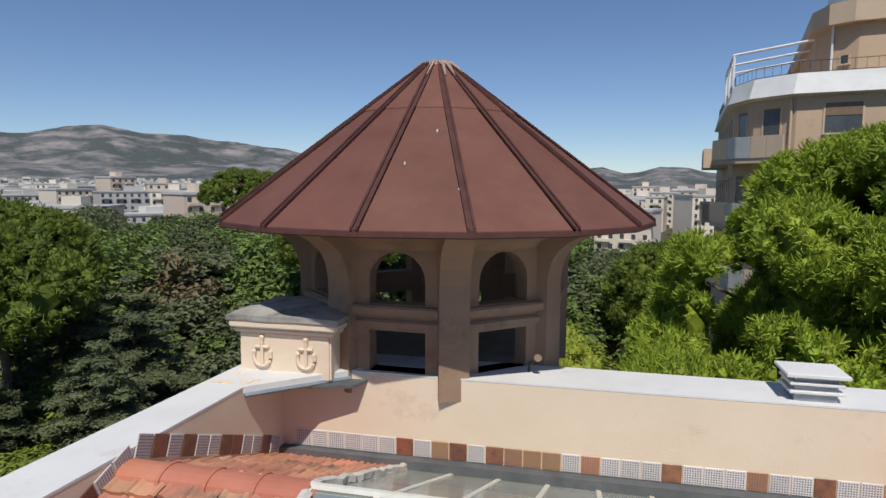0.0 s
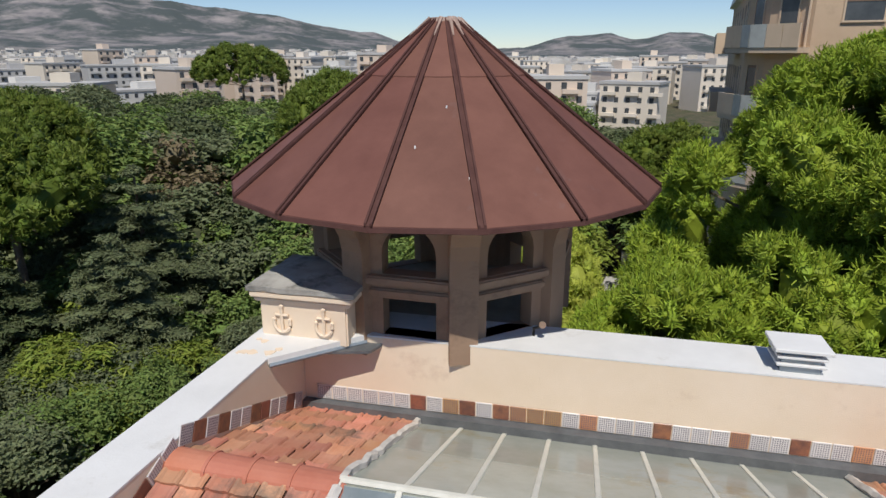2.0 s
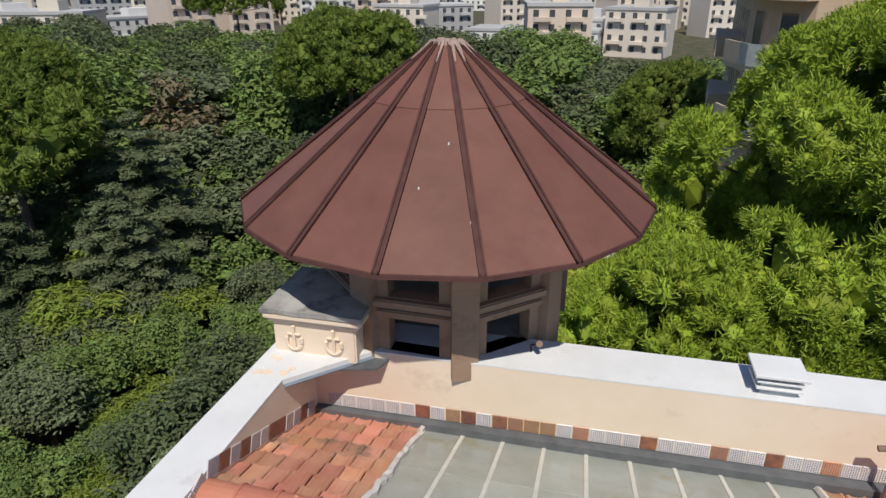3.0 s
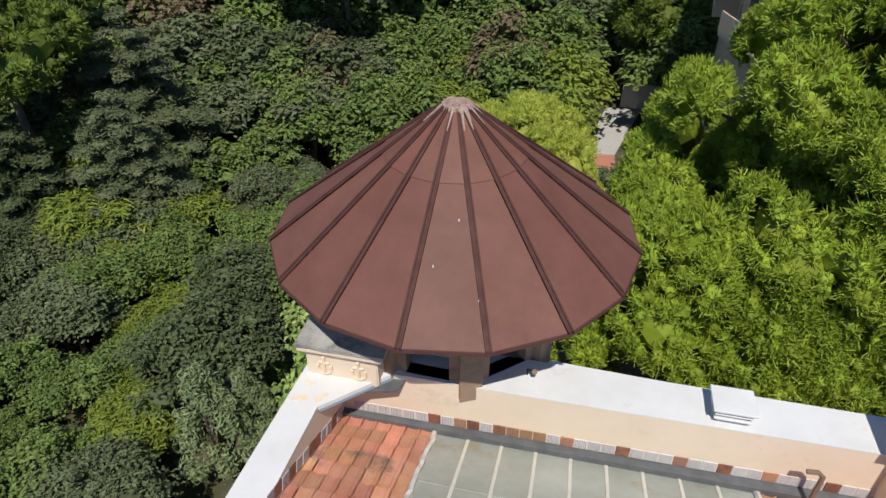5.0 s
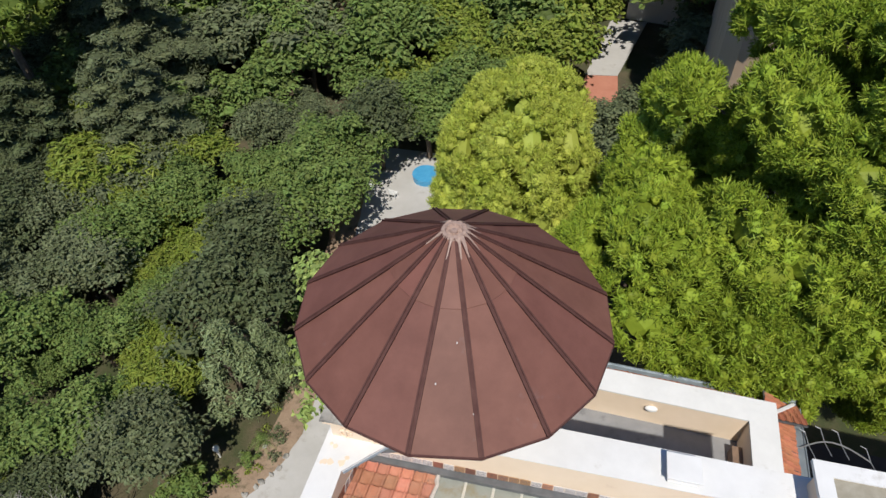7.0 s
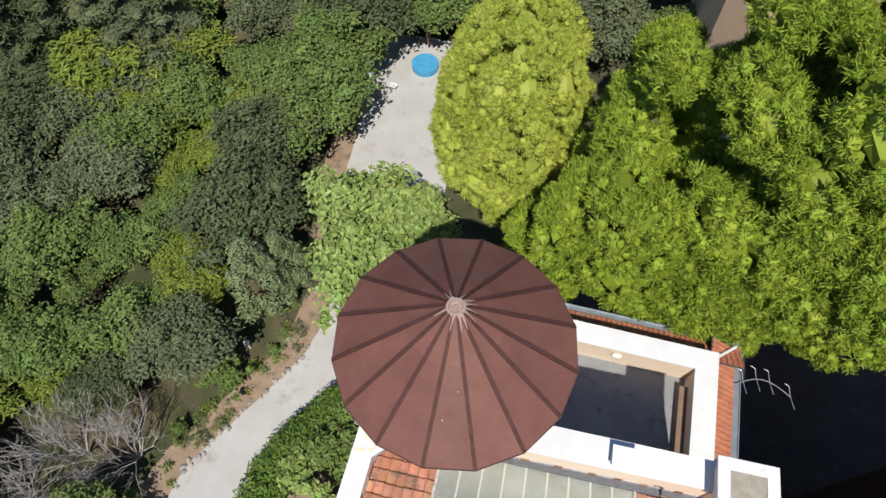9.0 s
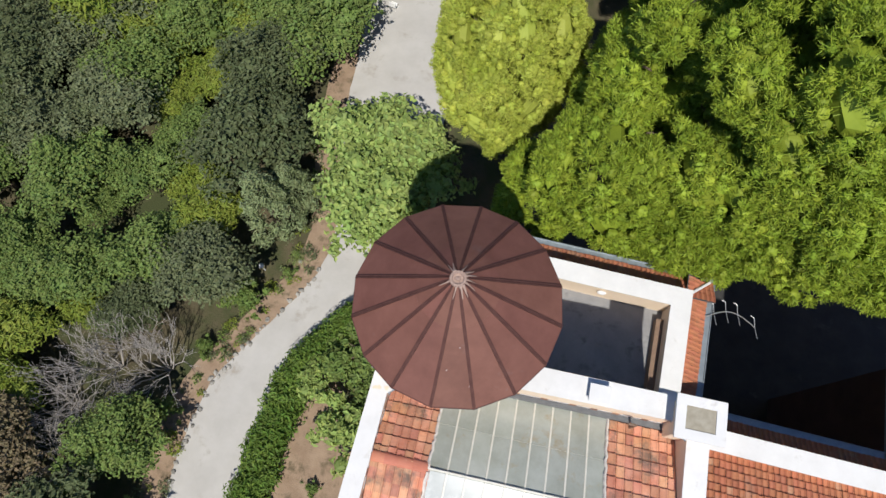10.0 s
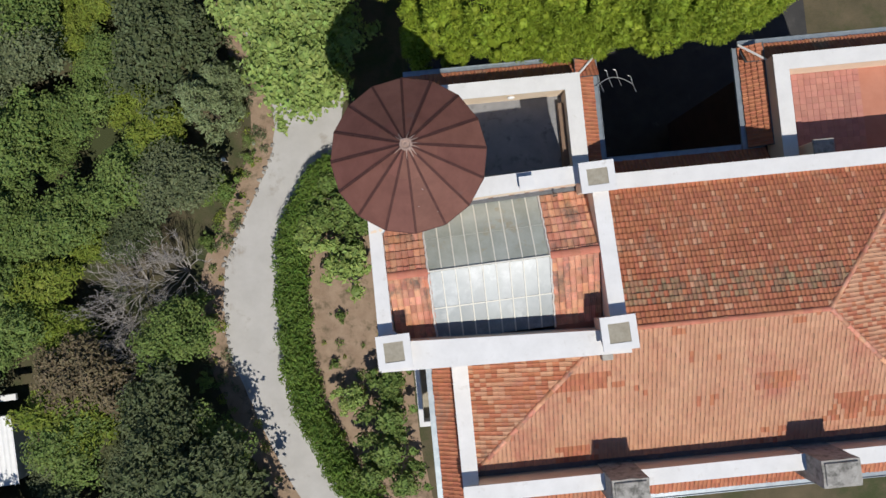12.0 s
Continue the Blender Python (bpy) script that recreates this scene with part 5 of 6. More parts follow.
# named trees by the drive
put("dark", -15.6, 20.6, 1.18, rw, 0)
put("dark", -16.5, 25.5, 1.1, rw, 1)
put("cypress", -13.9, 16.6, 1.05, rw)
put("cypress", -12.9, 18.2, 0.8, rw)
put("dark", -17.0, -7.0, 1.35, rw, 0)
put("mid", -15.8, -10.8, 1.25, rw, 1)
put("dark", -18.5, -3.2, 1.1, rw, 1)
put("light", -7.6, 17.5, 1.35, rw)
put("light", -8.0, 20.9, 1.4, rw)
put("light", -5.9, 19.3, 1.35, rw)
put("mid", -13.6, 29.2, 1.15, rw)
put("mid", -14.6, 33.4, 1.2, rw, 2)
put("dark", -12.6, 37.4, 1.2, rw, 2)
put("mid", -7.6, 41.5, 1.3, rw, 2)
put("mid", -9.5, 39.5, 1.1, rw, 1)
put("mid", -4.5, 40.5, 1.1, rw)
put("bush", -13.9, 11.4, 1.55, rw)
put("bush", -12.4, 13.6, 0.6, rw)
for kind, x, y, s in (("ybush", -6.3, 5.5, 2.40), ("ybush", -8.8, 7.5, 1.72), ("bush", -7.6, 8.9, 1.95), ("bush", -6.2, 9.6, 2.10), ("bush", -4.9, 8.3, 2.10), ("bush", -4.9, 10.7, 2.10),
                      ("bush", -6.9, 11.0, 1.65), ("bush", -7.4, 2.2, 0.55), ("bush", -4.4, 3.2, 0.7), ("bush", -4.5, 0.9, 0.8), ("ybush", -7.2, -3.3, 1.58), ("bush", -4.6, -2.2, 1.88),
                      ("bush", -4.8, -4.7, 2.10), ("bush", -5.2, -6.9, 2.10), ("bush", -6.5, -8.3, 1.80), ("bush", -4.4, -9.1, 1.95), ("bush", -8.2, -1.0, 0.5),
                      ("bush", -15.6, 8.4, 0.8), ("bush", -16.6, 4.8, 0.9), ("bush", -17.0, 1.6, 1.0), ("ybush", -16.9, -1.0, 0.8), ("bush", -12.6, 19.4, 1.0), ("bush", -13.4, 22.4, 1.3)):
    put(kind, x, y, s, rw)
for lst in TREE_KINDS.values():
    for t in lst:
        for o in list(t.children):
            bpy.data.objects.remove(o)
        bpy.data.objects.remove(t)

# clipped hedge along the drive
HEDGE = ((-6.6, 12.4), (-8.2, 10.9), (-9.5, 8.8), (-10.25, 6.4), (-10.45, 3.8), (-10.6, 1.2), (-10.6, -1.6), (-9.9, -4.6), (-8.8, -7.6), (-7.2, -10.4), (-5.4, -13.4))
rg = np.random.RandomState(9)
cl = []
for a, b in zip(HEDGE, HEDGE[1:]):
    for s in range(7):
        f = s / 7
        x, y = a[0] + (b[0] - a[0]) * f, a[1] + (b[1] - a[1]) * f
        cl.append(((x + rg.normal(0, 0.12), y + rg.normal(0, 0.1), 0.75 + rg.normal(0, 0.08)), (0.85, 0.62, 0.80)))
v, f = clumped(cl, 60, 0.30, 0.095, rg, 0.74, 0.6, 0.4)
hedge = thing("hedge", "thick glossy green hedge along the gravel drive", "hedge")
ob = new("foliage", mesh_of("foliage", v, f, M_LEAF["hedge"]))
ob.parent = hedge
for i in range(0, len(cl), 5):
    x, y, _ = cl[i][0]
    part("stem", tube(bmesh.new(), ((x, y, 0), (x, y, 0.8)), 0.04, 5), M_BARK, hedge)


# weeds and low growth along the verge and in the bed
rg = np.random.RandomState(19)
cl = {"mid": [], "olive": [], "yellow": []}
for a, b in zip(DRIVE_L[3:-2], DRIVE_L[4:-1]):
    for s in range(13):
        f = rg.rand()
        x, y = a[0] + (b[0] - a[0]) * f - 0.15 - 1.9 * rg.rand() ** 0.7, a[1] + (b[1] - a[1]) * f
        r = rg.uniform(0.1, 0.34)
        cl[("mid", "olive", "yellow")[rg.randint(3)]].append(((x, y, r * 0.5), (r, r, r * 0.8)))
for i in range(36):
    x, y = rg.uniform(-9.3, -3.6), rg.uniform(-12, 11)
    r = rg.uniform(0.1, 0.4)
    cl[("mid", "olive", "yellow")[rg.randint(3)]].append(((x, y, r * 0.5), (r, r, r * 0.9)))
for k, c in cl.items():
    v, f = clumped(c, 90, 0.16, 0.06, rg, 0.0, 0.8, 0.4)
    tagged(new("weeds", mesh_of("weeds", v, f, M_LEAF[k])), "low weeds and tufts on the bare earth", "weeds", kind="stuff")


# bare grey shrubs
def bare_shrub(x, y, h, seed):
    r = random.Random(seed)
    t = thing("bare_shrub", "leafless grey shrub with fine twigs", "shrub", "bare shrubs", at=(x, y, 0))
    def grow(bm, p, d, ln, rad, depth):
        e = p + d * ln
        tube(bm, (p, p.lerp(e, 0.5) + Vector((r.uniform(-0.06, 0.06), r.uniform(-0.06, 0.06), 0.04)) * ln, e), rad, 4, rad * 0.6)
        if depth:
            for k in range(3):
                nd = (d + Vector((r.uniform(-0.8, 0.8), r.uniform(-0.8, 0.8), r.uniform(-0.2, 0.5)))).normalized()
                grow(bm, p.lerp(e, r.uniform(0.6, 1.0)), nd, ln * r.uniform(0.55, 0.8), rad * 0.6, depth - 1)
    for k in range(8):
        bm = bmesh.new()
        a = k * 0.785 + r.uniform(-0.3, 0.3)
        grow(bm, Vector((x, y, 0)), Vector((math.cos(a) * 0.5, math.sin(a) * 0.5, 1)).normalized(), h * 0.45, 0.05, 4)
        part("stem", bm, M_TWIG, t)


bare_shrub(-20.2, 6.2, 5.0, 1)
bare_shrub(-17.4, 6.6, 4.4, 2)
bare_shrub(-21.6, 3.4, 3.8, 3)
bare_shrub(-20.6, 0.2, 3.8, 4)


def small_palm(x, y, h, n, ln, seed):
    r = random.Random(seed)
    t = thing("palm", "palm with a crown of arching fronds", "palm", "palms", at=(x, y, 0))
    if h > 0.5:
        part("trunk", tube(bmesh.new(), ((x, y, 0), (x + 0.1, y, h * 0.5), (x, y, h)), 0.2, 8, 0.16), M_BARK, t)
    for k in range(n):
        a, up = k * 6.283 / n * 1.6 + r.uniform(-0.2, 0.2), r.uniform(0.1, 1.1)
        vs, fs = [], []
        rib = [Vector((x, y, h)) + Vector((math.cos(a) * ln * s, math.sin(a) * ln * s, ln * (up * s - 1.1 * s * s))) for s in np.linspace(0, 1, 9)]
        side = Vector((-math.sin(a), math.cos(a), 0))
        for i in range(1, 9):
            for sg in (-1, 1):
                p, q = rib[i - 1], rib[i]
                tip = q + side * sg * ln * 0.24 * math.sin(math.pi * (0.15 + 0.8 * i / 9)) + Vector((0, 0, -0.08 * ln)) + (q - p)
                n0 = len(vs)
                vs += [p, p.lerp(q, 0.6), tip, p.lerp(q, 0.2)]
                fs.append((n0, n0 + 1, n0 + 2, n0 + 3))
        ob = new("frond", mesh_of("frond", [tuple(c) for c in vs], fs, M_LEAF["mid"]))
        ob.parent = t
        ob.matrix_parent_inverse = Matrix.Translation(t.location).inverted()


small_palm(-12.2, 14.7, 0.25, 14, 0.9, 1)
small_palm(-15.6, 12.4, 0.3, 12, 0.9, 2)
small_palm(6.2, 68.0, 6.2, 18, 3.0, 3)
small_palm(9.0, 69.5, 6.8, 18, 3.0, 4)
small_palm(-56.0, 74.0, 13.5, 18, 2.8, 5)

# umbrella pines and cedars rising out of the wood
for i, (x, y, rx, z0, z1, lb) in enumerate((
        (-37, 34, 4.6, 12.5, 17.2, "green stone pine rising out of the wood"), (-45, 43, 5.0, 13.0, 18.2, "green stone pine rising out of the wood"),
        (-22.6, 60, 6.0, 14.8, 19.2, "broad flat-topped stone pine beyond the wood"), (-70, 122, 8.0, 18.0, 22.8, "tall dark stone pine above the wood"),
        (8.0, 66, 4.5, 9.0, 14.5, "green stone pine beyond the garden path"))):
    rg = np.random.RandomState(200 + i)
    lobes = dome_lobes(rg, x, y, rx, rx, z0, z1, (0.3, -0.9, -0.1), (1.0, 1.5), (0.62, 0.62), 500, 2.4)
    lobed_pine("stone_pine", lb, "stone", lobes, (x, y, z1 - 2.0, 0.35), 220 + i, (0.40, 0.64), 20, 0.36, 0.09)


def cedar(x, y, h, spread, leaf, seed):
    """A cedar: a straight trunk with tiers of long level boughs, each a flat plate of sprays."""
    rg = np.random.RandomState(seed)
    t = thing("cedar_tree", "dark grey-green cedar with level layered boughs", "tree", at=(x, y, 0))
    part("trunk", tube(bmesh.new(), ((x, y, 0), (x + 0.15, y, h * 0.5), (x, y + 0.1, h)), 0.4, 8, 0.05), M_BARK, t)
    tiers = 9
    for k in range(tiers):
        f = k / (tiers - 1)
        z = h * (0.30 + 0.68 * f)
        reach = spread * (1 - f) ** 0.7 + 0.5
        n = 6 if f < 0.7 else 4
        for j in range(n):
            a = 6.283 * (j + rg.uniform(-0.3, 0.3)) / n + k * 0.6
            ln = reach * rg.uniform(0.65, 1.1)
            d = np.array((math.cos(a), math.sin(a), 0.0))
            root = np.array((x, y, z + rg.uniform(-0.3, 0.3)))
            cl = []
            for q in np.linspace(0.3, 1.0, 5):
                w = 0.30 * ln * math.sin(math.pi * min(0.9, q * 0.8 + 0.1)) + 0.25
                cl.append((root + d * ln * q + np.array((0, 0, 0.25 * q - 0.5 * q * q)) * ln * 0.3 + rg.normal(0, 0.1, 3), (w, w, 0.16 + 0.06 * w)))
            v, fc = clumped(cl, 16, 0.34, 0.10, rg, 0.7, 0.9, 0.3)
            ob = new("bough", mesh_of("bough", v, fc, M_LEAF[leaf]))
            ob.parent = t
            ob.matrix_parent_inverse = Matrix.Translation(t.location).inverted()
            part("limb", tube(bmesh.new(), (tuple(root), tuple(root + d * ln * 0.6)), 0.09, 5, 0.03), M_BARK, t)


cedar(-31, 39, 14.5, 5.0, "olive", 301)
cedar(-28, 32.5, 11.5, 4.2, "olive", 302)
cedar(-37.5, 41.5, 14.0, 5.0, "dark", 303)
cedar(-34, 29.5, 10.5, 4.2, "dark", 304)

# the wood farther off, too many trees to count
rg = np.random.RandomState(13)
fr = random.Random(14)
sets = {k: [] for k in ("dark", "mid", "olive")}
y = 72.0
while y < 118:
    st = 8.0 + (y - 72) * 0.025
    x = -0.98 * y - 10
    while x < 0.33 * y + 30:
        px, py = x + fr.uniform(-3, 3), y + fr.uniform(-3, 3)
        x += st
        if px > 2 and py < 75 and px < 34:
            continue
        r = st * 0.62 * fr.uniform(0.8, 1.2)
        zt = 13.5 + 1.8 * noise.noise(Vector((px * 0.03, py * 0.03, 5))) + fr.uniform(-1.2, 1.2) - (0.012 * (py - 72))
        if px > -0.05 * py:
            zt -= 4.5
        k = fr.choice(("dark", "mid", "mid", "olive"))
        for q in range(7):
            d = unit(rg, 1)[0] * r * 0.55
            sets[k].append(((px + d[0], py + d[1], zt - r * 0.5 + abs(d[2]) * 0.6), (r * 0.55, r * 0.55, r * 0.45)))
    y += st * 0.95
for k, cl in sets.items():
    v, f = clumped(cl, 3.0, 0.72, 0.38, rg, 0.84, 0.9, 0.15)
    ob = new("far_wood", mesh_of("far_wood", v, f, M_LEAF[k]))
    tagged(ob, "far wooded park with dense dark green crowns", "woodland", kind="stuff")

# ---- small things in the garden ----
lp = thing("garden_lamp", "short white garden lamp beside the drive", "lamp", at=(-13.9, 13.6, 0))
part("post", tube(bmesh.new(), ((-13.9, 13.6, 0), (-13.9, 13.6, 0.75)), 0.05, 8), M_WPAINT, lp)
bm = bmesh.new()
bmesh.ops.create_uvsphere(bm, u_segments=12, v_segments=8, radius=0.17, matrix=Matrix.Translation((-13.9, 13.6, 0.85)))
part("globe", bm, M_WPAINT, lp)
pool = thing("paddling_pool", "round blue plastic paddling pool under the trees", "pool", at=(-9.15, 36.9, 0))
bm = bmesh.new()
bmesh.ops.create_cone(bm, cap_ends=True, segments=20, radius1=0.95, radius2=1.0, depth=0.5, matrix=Matrix.Translation((-9.15, 36.9, 0.28)))
part("tub", bm, M_BLUE, pool)


def garden_chair(x, y, turn):
    """A moulded garden chair: seat, back and four legs."""
    c = thing("garden_chair", "white plastic garden chair on the gravel under the trees", "chair", "garden chairs", at=(x, y, 0))
    m = pose(x, y, 0, 0, 0, turn)
    for nm, b in [("seat", (-0.24, 0.24, -0.24, 0.24, 0.40, 0.44)), ("backrest", (-0.24, 0.24, 0.22, 0.27, 0.44, 0.88))] + [("leg", (a - 0.025, a + 0.025, d - 0.025, d + 0.025, 0.03, 0.40)) for a in (-0.21, 0.21) for d in (-0.21, 0.21)]:
        bm = soft(block(bmesh.new(), *b), 0.012, 1)
        bm.transform(m)
        part(nm, bm, M_WPAINT, c)


garden_chair(-12.6, 34.6, 20)
garden_chair(-10.9, 34.4, 170)
shed = thing("shed", "low shed with a pale corrugated sheet roof", "shed", at=(-30.5, -3, 0))
part("wall", block(bmesh.new(), -33.2, -28.9, -5.4, -1.4, 0, 2.3), M_WPAINT, shed)
bm = bmesh.new()
rows = []
for i in range(61):
    x = -33.5 + i * 0.08
    rows.append([bm.verts.new((x, yy, 2.36 + 0.03 * math.sin(i * 1.6) + 0.1 * (yy + 5.6) / 4.2)) for yy in (-5.6, -4.2, -2.8, -1.2)])
for a, b in zip(rows, rows[1:]):
    for k in range(3):
        bm.faces.new((a[k], a[k + 1], b[k + 1], b[k]))
part("roof_sheet", bm, M_WPAINT, shed, "white corrugated sheet")
part("beam", soft(block(bmesh.new(), -29.6, -28.4, -0.3, 0.1, 2.1, 2.3), 0.02, 1), M_WPAINT, shed)
court = bmesh.new()
prism(court, ((1.2, 48.6), (4.2, 49.2), (4.0, 54.4), (1.2, 54.0)), 0, 0.05)
setting("red_court", court, M_CLAY, "small red paved court between the trees", "court")
court = bmesh.new()
prism(court, ((1.2, 54.1), (4.0, 54.5), (6.5, 65.5), (3.0, 65.5)), 0, 0.04)
setting("garden_path", court, M_PATH, "pale paved garden path between the trees", "path")
wall2 = bmesh.new()
prism(wall2, ((4.4, 66.0), (9.4, 65.2), (9.4, 65.6), (4.4, 66.4)), 0, 2.6)
setting("garden_wall", wall2, M_CITY[0], "pale garden wall beyond the trees", "wall")
for pts in (((-52, 62), (-49.5, 60.5), (-46, 66), (-48.5, 67.5)),):
    b = bmesh.new()
    prism(b, pts, 0, 6.2)
    setting("garden_terrace", b, M_WHITE, "pale paved terrace among the trees", "terrace")


# ---- apartment block ----
def apartment():
    """A stepped tan block seen from its corner: storeys with balconies, windows and a roof terrace."""
    t = thing("apartment_building", "tan rendered apartment block with balconies and a white roof pergola", "building", at=(14, 38, 0))
    foot = ((10.6, 56), (8.4, 38.5), (8.9, 36.2), (10.4, 34.5), (25, 31.0), (31, 46), (17, 64))
    top = ((14.8, 51), (12.2, 38.4), (12.5, 36.8), (13.4, 36.0), (25, 33.4), (31, 46), (17, 62))
    part("wall", prism(bmesh.new(), foot, 0, 25.6), M_APT, t)
    part("wall", prism(bmesh.new(), top, 25.6, 29.2), M_APT, t)
    part("cornice", prism(bmesh.new(), [(x - 0.35 * (x < 20), yy - 0.35 * (yy < 40)) for x, yy in top], 29.2, 30.2), M_APTB, t)
    part("penthouse", prism(bmesh.new(), [(x + 1.6, yy + 1.6) for x, yy in top], 30.2, 33), M_WPAINT, t)
    # sloping pale canopy above the upper storey
    o = [Vector((x, yy)) for x, yy in foot[:5]]
    def out(p, d):
        c = Vector((17, 44))
        return p + (p - c).normalized() * d
    bm = bmesh.new()
    hi = [bm.verts.new((*out(p, 0.10), 26.6)) for p in o]
    lo = [bm.verts.new((*out(p, 0.50), 25.6)) for p in o]
    un = [bm.verts.new((*out(p, 0.0), 25.5)) for p in o]
    for i in range(4):
        bm.faces.new((hi[i], hi[i + 1], lo[i + 1], lo[i]))
        bm.faces.new((lo[i], lo[i + 1], un[i + 1], un[i]))
    part("canopy", bm, M_WHITE, t, "sloping pale grey canopy")
    # balconies
    for z in (22.6, 19.3, 16.0):
        q = [out(p, 1.35) for p in o[1:4]]
        inn = [out(p, -0.1) for p in o[1:4]]
        bal = part("balcony", prism(bmesh.new(), [tuple(p) for p in q] + [tuple(p) for p in inn[::-1]], z - 0.25, z), M_APTB, t)
        for k, (a, b) in enumerate(zip(q, q[1:])):
            n = 3
            for s in range(n):
                p0, p1 = a.lerp(b, s / n + 0.005), a.lerp(b, (s + 1) / n - 0.005)
                d = (p1 - p0).normalized()
                nn = Vector((d.y, -d.x)) * 0.05
                pts = [tuple(p0 + nn), tuple(p1 + nn), tuple(p1 - nn), tuple(p0 - nn)]
                glass = (k == 0 and s == 2) or (k == 1 and s == 0)
                part("parapet_panel", prism(bmesh.new(), pts, z, z + 1.05), M_FROST if glass else M_APTB, bal)
        q2 = [out(o[1].lerp(o[0], 0.5), 1.4), out(o[1].lerp(o[0], 0.2), 1.5)]
        i2 = [out(o[1].lerp(o[0], 0.5), -0.1), out(o[1].lerp(o[0], 0.2), -0.1)]
        part("balcony", prism(bmesh.new(), [tuple(q2[0]), tuple(q2[1]), tuple(i2[1]), tuple(i2[0])], z - 0.3, z + 0.85), M_APTB, t)
    # windows: dark panes under half-lowered shutters, in raised frames
    def window(a, b, f, w, z0, z1, shut=0.35, door=False):
        p = a.lerp(b, f)
        d = (b - a).normalized()
        n = Vector((d.y, -d.x))
        if n.dot(p - Vector((17, 44))) < 0:
            n = -n
        def slab(name, w0, w1, za, zb, o0, o1, mt, par):
            pts = [tuple(p + d * w0 + n * o0), tuple(p + d * w1 + n * o0), tuple(p + d * w1 + n * o1), tuple(p + d * w0 + n * o1)]
            return part(name, prism(bmesh.new(), pts, za, zb), mt, par)
        wi = slab("window", -w / 2, w / 2, z0, z1, -0.02, 0.02, M_WIN, t)
        slab("frame", -w / 2 - 0.08, -w / 2, z0, z1, -0.02, 0.05, M_APTB, wi)
        slab("frame", w / 2, w / 2 + 0.08, z0, z1, -0.02, 0.05, M_APTB, wi)
        slab("sill", -w / 2 - 0.1, w / 2 + 0.1, z0 - 0.08, z0, -0.02, 0.1, M_APTB, wi)
        slab("shutter", -w / 2, w / 2, z1 - (z1 - z0) * shut, z1, 0.021, 0.045, M_SHUT, wi)
    for z in (22.6, 19.3, 16.0):
        window(o[3], o[4], 0.13, 1.5, z + 1.15, z + 2.55, 0.42)
        window(o[3], o[4], 0.5, 1.5, z + 1.15, z + 2.55, 0.2)
        window(o[2], o[3], 0.45, 0.9, z + 0.1, z + 2.45, 0.05)
        window(o[1], o[2], 0.5, 1.0, z + 0.1, z + 2.45, 0.05)
        window(o[0], o[1], 0.93, 0.9, z + 0.1, z + 2.4, 0.1)
        for fr in (0.84, 0.70, 0.58, 0.44, 0.30, 0.14):
            window(o[0], o[1], fr, 1.1, z + 0.8, z + 2.3, 0.1 + 0.4 * (fr * 7 % 1))
    tp = [Vector((x, yy)) for x, yy in top[:5]]
    window(tp[3], tp[4], 0.34, 1.2, 26.6, 28.7, 0.3)
    window(tp[2], tp[3], 0.5, 0.35, 27.3, 27.7, 0.0)
    # iron rail along the roof terrace
    rail = [out(p, 0.02) for p in o]
    bm = bmesh.new()
    for zz in (26.65, 27.15):
        tube(bm, [(*p, zz) for p in rail], 0.016, 5)
    part("rail", bm, M_IRON, t, "thin iron railing")
    for a, b in zip(rail, rail[1:]):
        n = max(2, int((b - a).length / 0.45))
        for k in range(n):
            p = a.lerp(b, k / n)
            part("baluster", tube(bmesh.new(), ((*p, 26.5), (*p, 27.15)), 0.009, 4), M_IRON, t)
    # white pergola on the terrace
    a0, a1 = out(o[0].lerp(o[1], 0.55), 0.1), out(o[0].lerp(o[1], 0.93), 0.1)
    b0, b1 = tp[0].lerp(tp[1], 0.55), tp[1] + Vector((-0.1, -0.1))
    for f in (0.0, 0.5, 1.0):
        p, q = a0.lerp(a1, f), b0.lerp(b1, f)
        part("pergola_post", tube(bmesh.new(), ((*p, 26.5), (*p, 28.5)), 0.07, 6), M_WPAINT, t)
        part("pergola_beam", tube(bmesh.new(), ((*p, 28.5), (*q, 28.9)), 0.07, 6), M_WPAINT, t)
    part("pergola_beam", tube(bmesh.new(), ((*a0, 28.5), (*a1, 28.5)), 0.07, 6), M_WPAINT, t)
    part("downpipe", tube(bmesh.new(), ((*out(tp[2], 0.1), 25.7), (*out(tp[2], 0.1), 29.2)), 0.06, 6), M_WPAINT, t)
    part("downpipe", tube(bmesh.new(), ((*out(o[3].lerp(o[2], 0.1), 0.1), 22.6), (*out(o[3].lerp(o[2], 0.1), 0.1), 25.5)), 0.06, 6), M_APTB, t)
    return t


apartment()


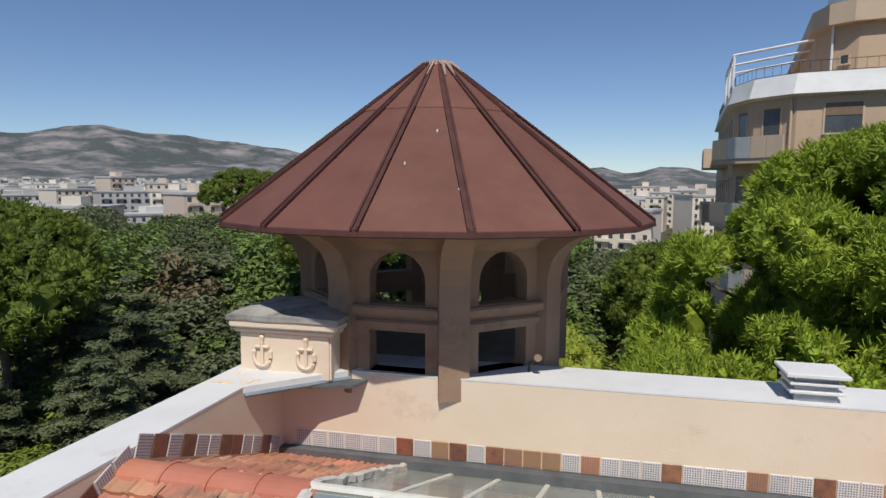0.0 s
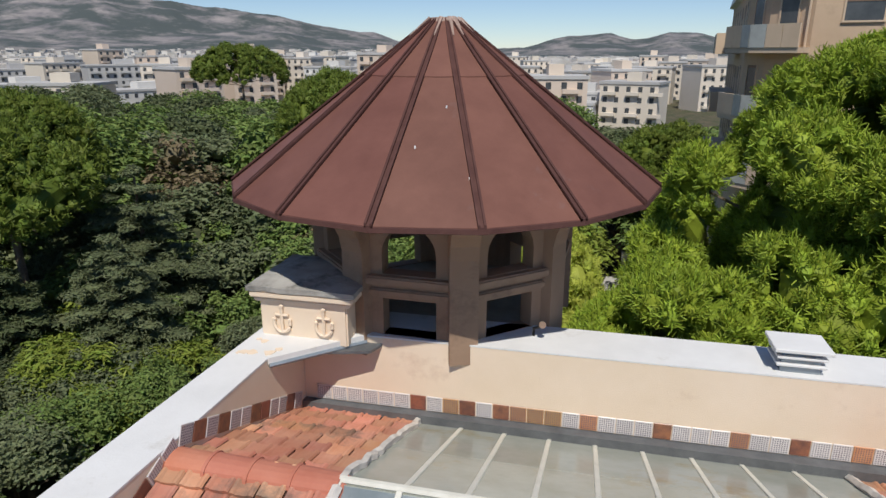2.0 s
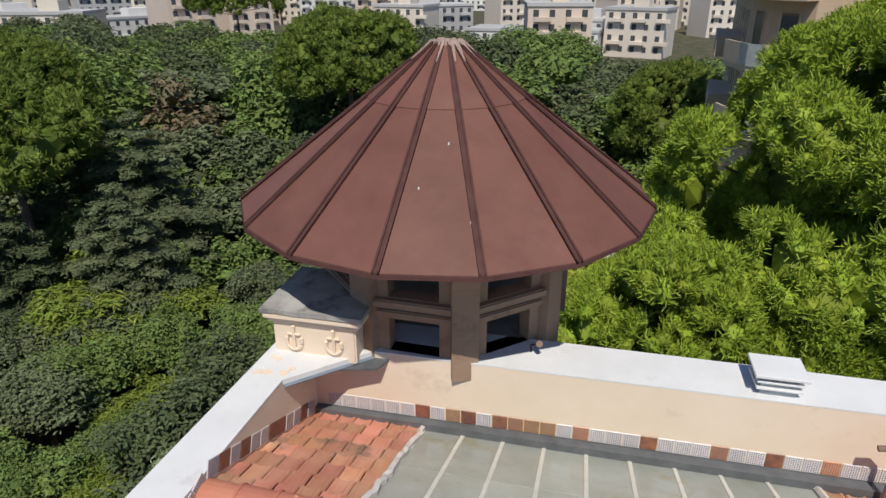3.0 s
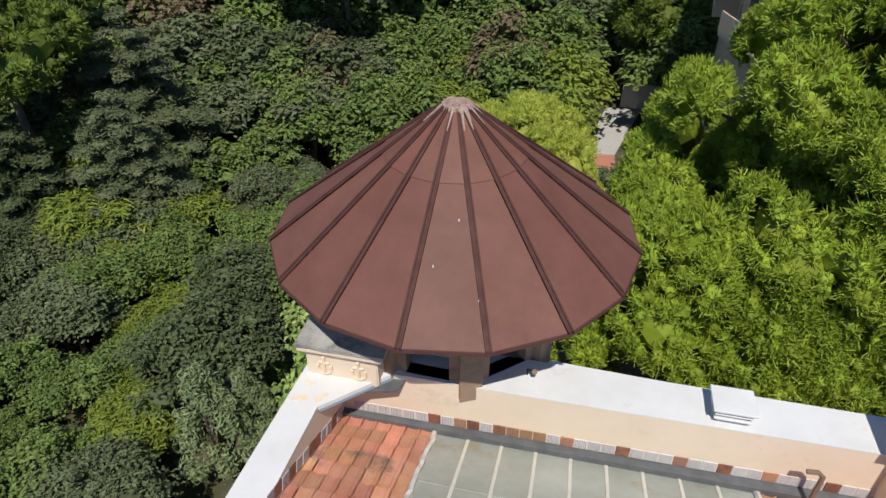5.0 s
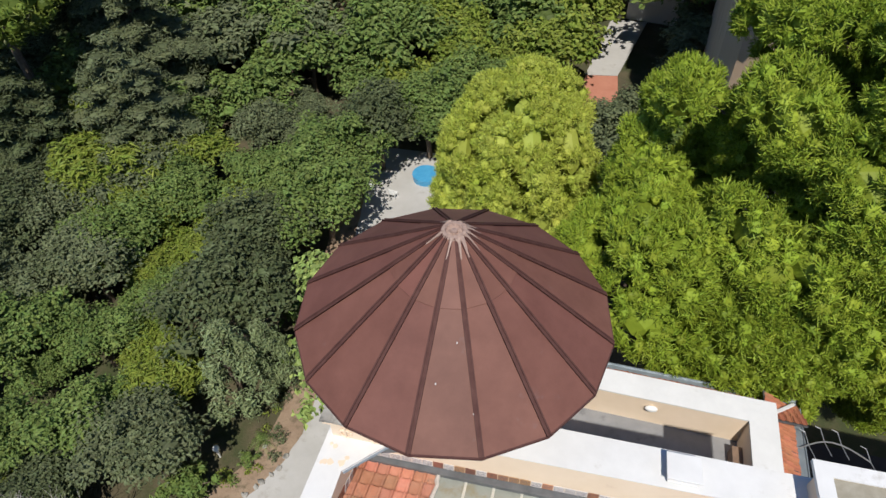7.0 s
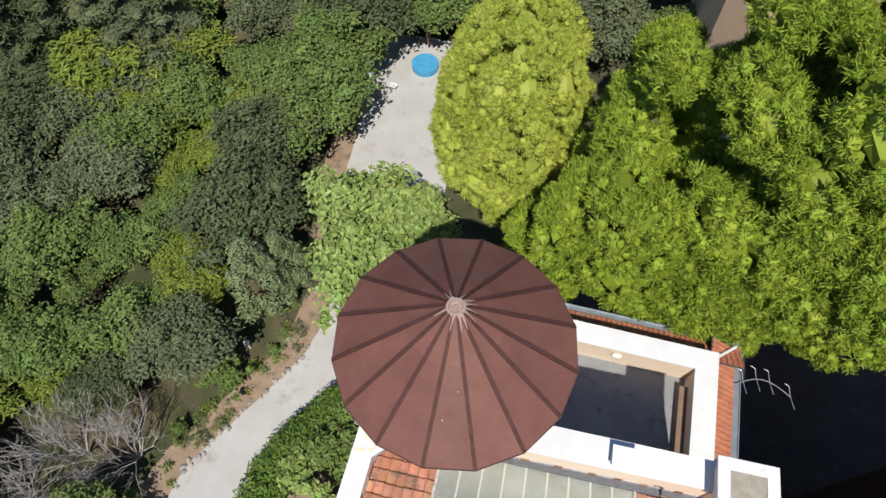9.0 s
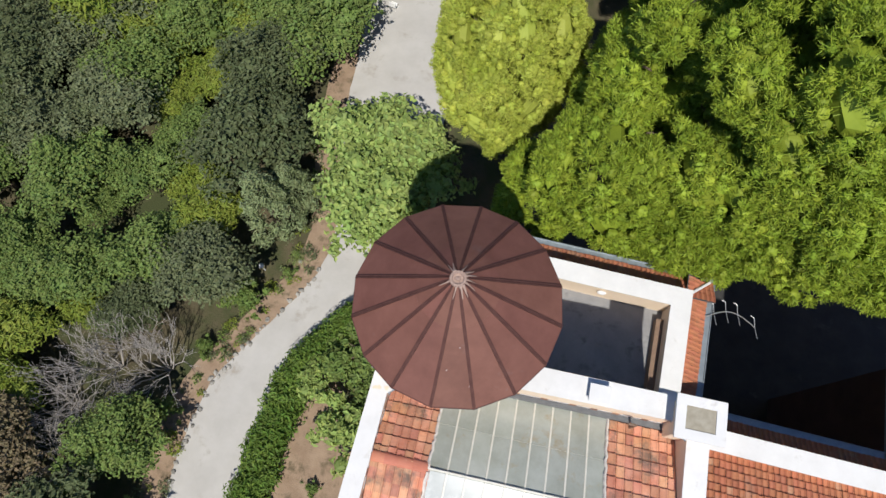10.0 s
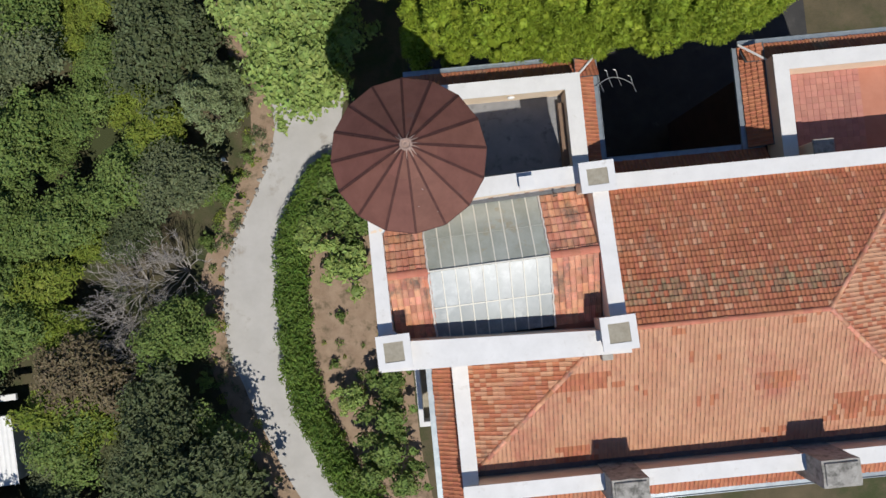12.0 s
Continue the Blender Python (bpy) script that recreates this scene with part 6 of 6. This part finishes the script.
# ---- town ----
def town_block(seed, w, d, floors, wall_mat, name="town_building"):
    """A flat-roofed block: wall body, roof parapet, storey slabs, and windows on two faces."""
    r = random.Random(seed)
    t = thing(name, "pale flat-roofed town building with rows of windows and balconies", "building", "town buildings")
    h = floors * 3.2
    part("wall", block(bmesh.new(), -w / 2, w / 2, -d / 2, d / 2, -6, h), wall_mat, t)
    part("roof", block(bmesh.new(), -w / 2 - 0.3, w / 2 + 0.3, -d / 2 - 0.3, d / 2 + 0.3, h, h + 0.8), M_CITY[2], t)
    part("stair_head", block(bmesh.new(), -w * 0.1, w * 0.15, -d * 0.2, d * 0.2, h + 0.8, h + 3.4), wall_mat, t)
    first = bfirst = None
    n = max(3, int(w / 3.4))
    for f in range(1, floors):
        z = f * 3.2 + 0.9
        for k in range(n):
            x = -w / 2 + (k + 0.5) * w / n
            if first is None:
                first = part("window", block(bmesh.new(), -0.65, 0.65, -0.06, 0.03, 0, 1.6), M_WIN, t)
                first.matrix_basis = pose(x, -d / 2, z)
            else:
                again(first, pose(x, -d / 2, z), t)
        if f % 2 == seed % 2 or seed % 3 == 0:
            for k in range(0, n, 2):
                x = -w / 2 + (k + 0.9) * w / n
                if bfirst is None:
                    bfirst = part("balcony", block(bmesh.new(), -2.0, 2.0, -1.2, 0, 0, 1.0), wall_mat, t)
                    bfirst.matrix_basis = pose(x, -d / 2, f * 3.2 - 0.1)
                else:
                    again(bfirst, pose(x, -d / 2, f * 3.2 - 0.1), t)
    return t


protos = [town_block(i, w, d, fl, M_CITY[i % 4]) for i, (w, d, fl) in enumerate(((26, 14, 5), (18, 13, 6), (34, 15, 5), (15, 14, 7), (40, 16, 4), (22, 14, 6)))]
rt = random.Random(31)
EYE0 = Vector((1.1, 0.1))
def town(az, dist, k, turn, z=0.0):
    a = radians(az)
    p = EYE0 + Vector((math.sin(a), math.cos(a))) * dist
    return copy_thing(protos[k], pose(p.x, p.y, z, 0, 0, -az + turn))


for az in np.arange(-54, 11, 2.2):
    left = az < -18
    for dist, z in ((250, -3), (320, -2), (400, 0), (520, 2)) if left else ((200, -5), (260, -4), (340, -3), (450, -2)):
        if rt.random() < (0.5 if dist < 280 else 0.75):
            town(az + rt.uniform(-0.9, 0.9), dist + rt.uniform(-40, 40), rt.randrange(6), rt.uniform(-35, 35), z + rt.uniform(-3, 2.5))
for p in protos:
    for o in list(p.children_recursive):
        bpy.data.objects.remove(o)
    bpy.data.objects.remove(p)

# the rest of the town, too many houses to count
vs, fs = [], []
CUBE = np.array([(x, y, z) for z in (0, 1) for y in (-1, 1) for x in (-1, 1)], float)
CF = np.array(((0, 2, 3, 1), (4, 5, 7, 6), (0, 1, 5, 4), (2, 6, 7, 3), (0, 4, 6, 2), (1, 3, 7, 5)))
rg = np.random.RandomState(41)
for i in range(2600):
    az = radians(rg.uniform(-58, 22))
    d = 560 + 2300 * rg.rand() ** 1.3
    x, y = 1.1 + math.sin(az) * d, math.cos(az) * d
    hill = max(0, (d - 1500) / 1500) * 34 * (1.0 if az < radians(-12) else 0.1)
    w, dp, h = rg.uniform(5, 16), rg.uniform(5, 10), rg.uniform(5, 17) if d < 1600 else rg.uniform(4, 9)
    a = rg.uniform(0, 3.14)
    c = CUBE * np.array((w, dp, h + 8))
    c = np.stack([c[:, 0] * math.cos(a) - c[:, 1] * math.sin(a) + x, c[:, 0] * math.sin(a) + c[:, 1] * math.cos(a) + y, c[:, 2] - 8 + hill], 1)
    fs.append(CF + 8 * len(vs))
    vs.append(c)
ob = new("far_town", mesh_of("far_town", np.concatenate(vs), np.concatenate(fs), M_CITYFAR))
tagged(ob, "distant pale town spreading to the foot of the hills", "town", kind="stuff")


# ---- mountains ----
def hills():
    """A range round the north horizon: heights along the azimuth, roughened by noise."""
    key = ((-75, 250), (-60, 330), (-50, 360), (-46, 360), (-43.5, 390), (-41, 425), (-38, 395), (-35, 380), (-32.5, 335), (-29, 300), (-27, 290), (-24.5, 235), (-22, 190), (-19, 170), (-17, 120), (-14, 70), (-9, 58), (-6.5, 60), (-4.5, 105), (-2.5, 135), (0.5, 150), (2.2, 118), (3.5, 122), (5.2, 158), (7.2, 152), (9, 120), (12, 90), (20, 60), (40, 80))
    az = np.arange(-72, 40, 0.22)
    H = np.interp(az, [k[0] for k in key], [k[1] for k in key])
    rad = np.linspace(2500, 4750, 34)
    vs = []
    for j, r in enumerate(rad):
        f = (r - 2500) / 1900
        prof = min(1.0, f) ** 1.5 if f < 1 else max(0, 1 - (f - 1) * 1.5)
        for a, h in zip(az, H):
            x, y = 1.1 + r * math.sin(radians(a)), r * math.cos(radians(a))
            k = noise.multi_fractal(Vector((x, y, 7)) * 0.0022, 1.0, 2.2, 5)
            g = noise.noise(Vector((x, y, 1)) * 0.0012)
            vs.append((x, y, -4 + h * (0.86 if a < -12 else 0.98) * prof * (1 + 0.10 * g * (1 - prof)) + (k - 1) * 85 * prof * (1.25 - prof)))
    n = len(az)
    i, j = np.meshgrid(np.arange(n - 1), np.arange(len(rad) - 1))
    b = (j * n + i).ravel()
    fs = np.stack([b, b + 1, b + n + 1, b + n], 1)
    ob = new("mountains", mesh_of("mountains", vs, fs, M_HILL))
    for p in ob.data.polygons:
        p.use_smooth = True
    tagged(ob, "bare limestone hills with patches of scrub, distance haze in their colour", "hills", kind="structure")


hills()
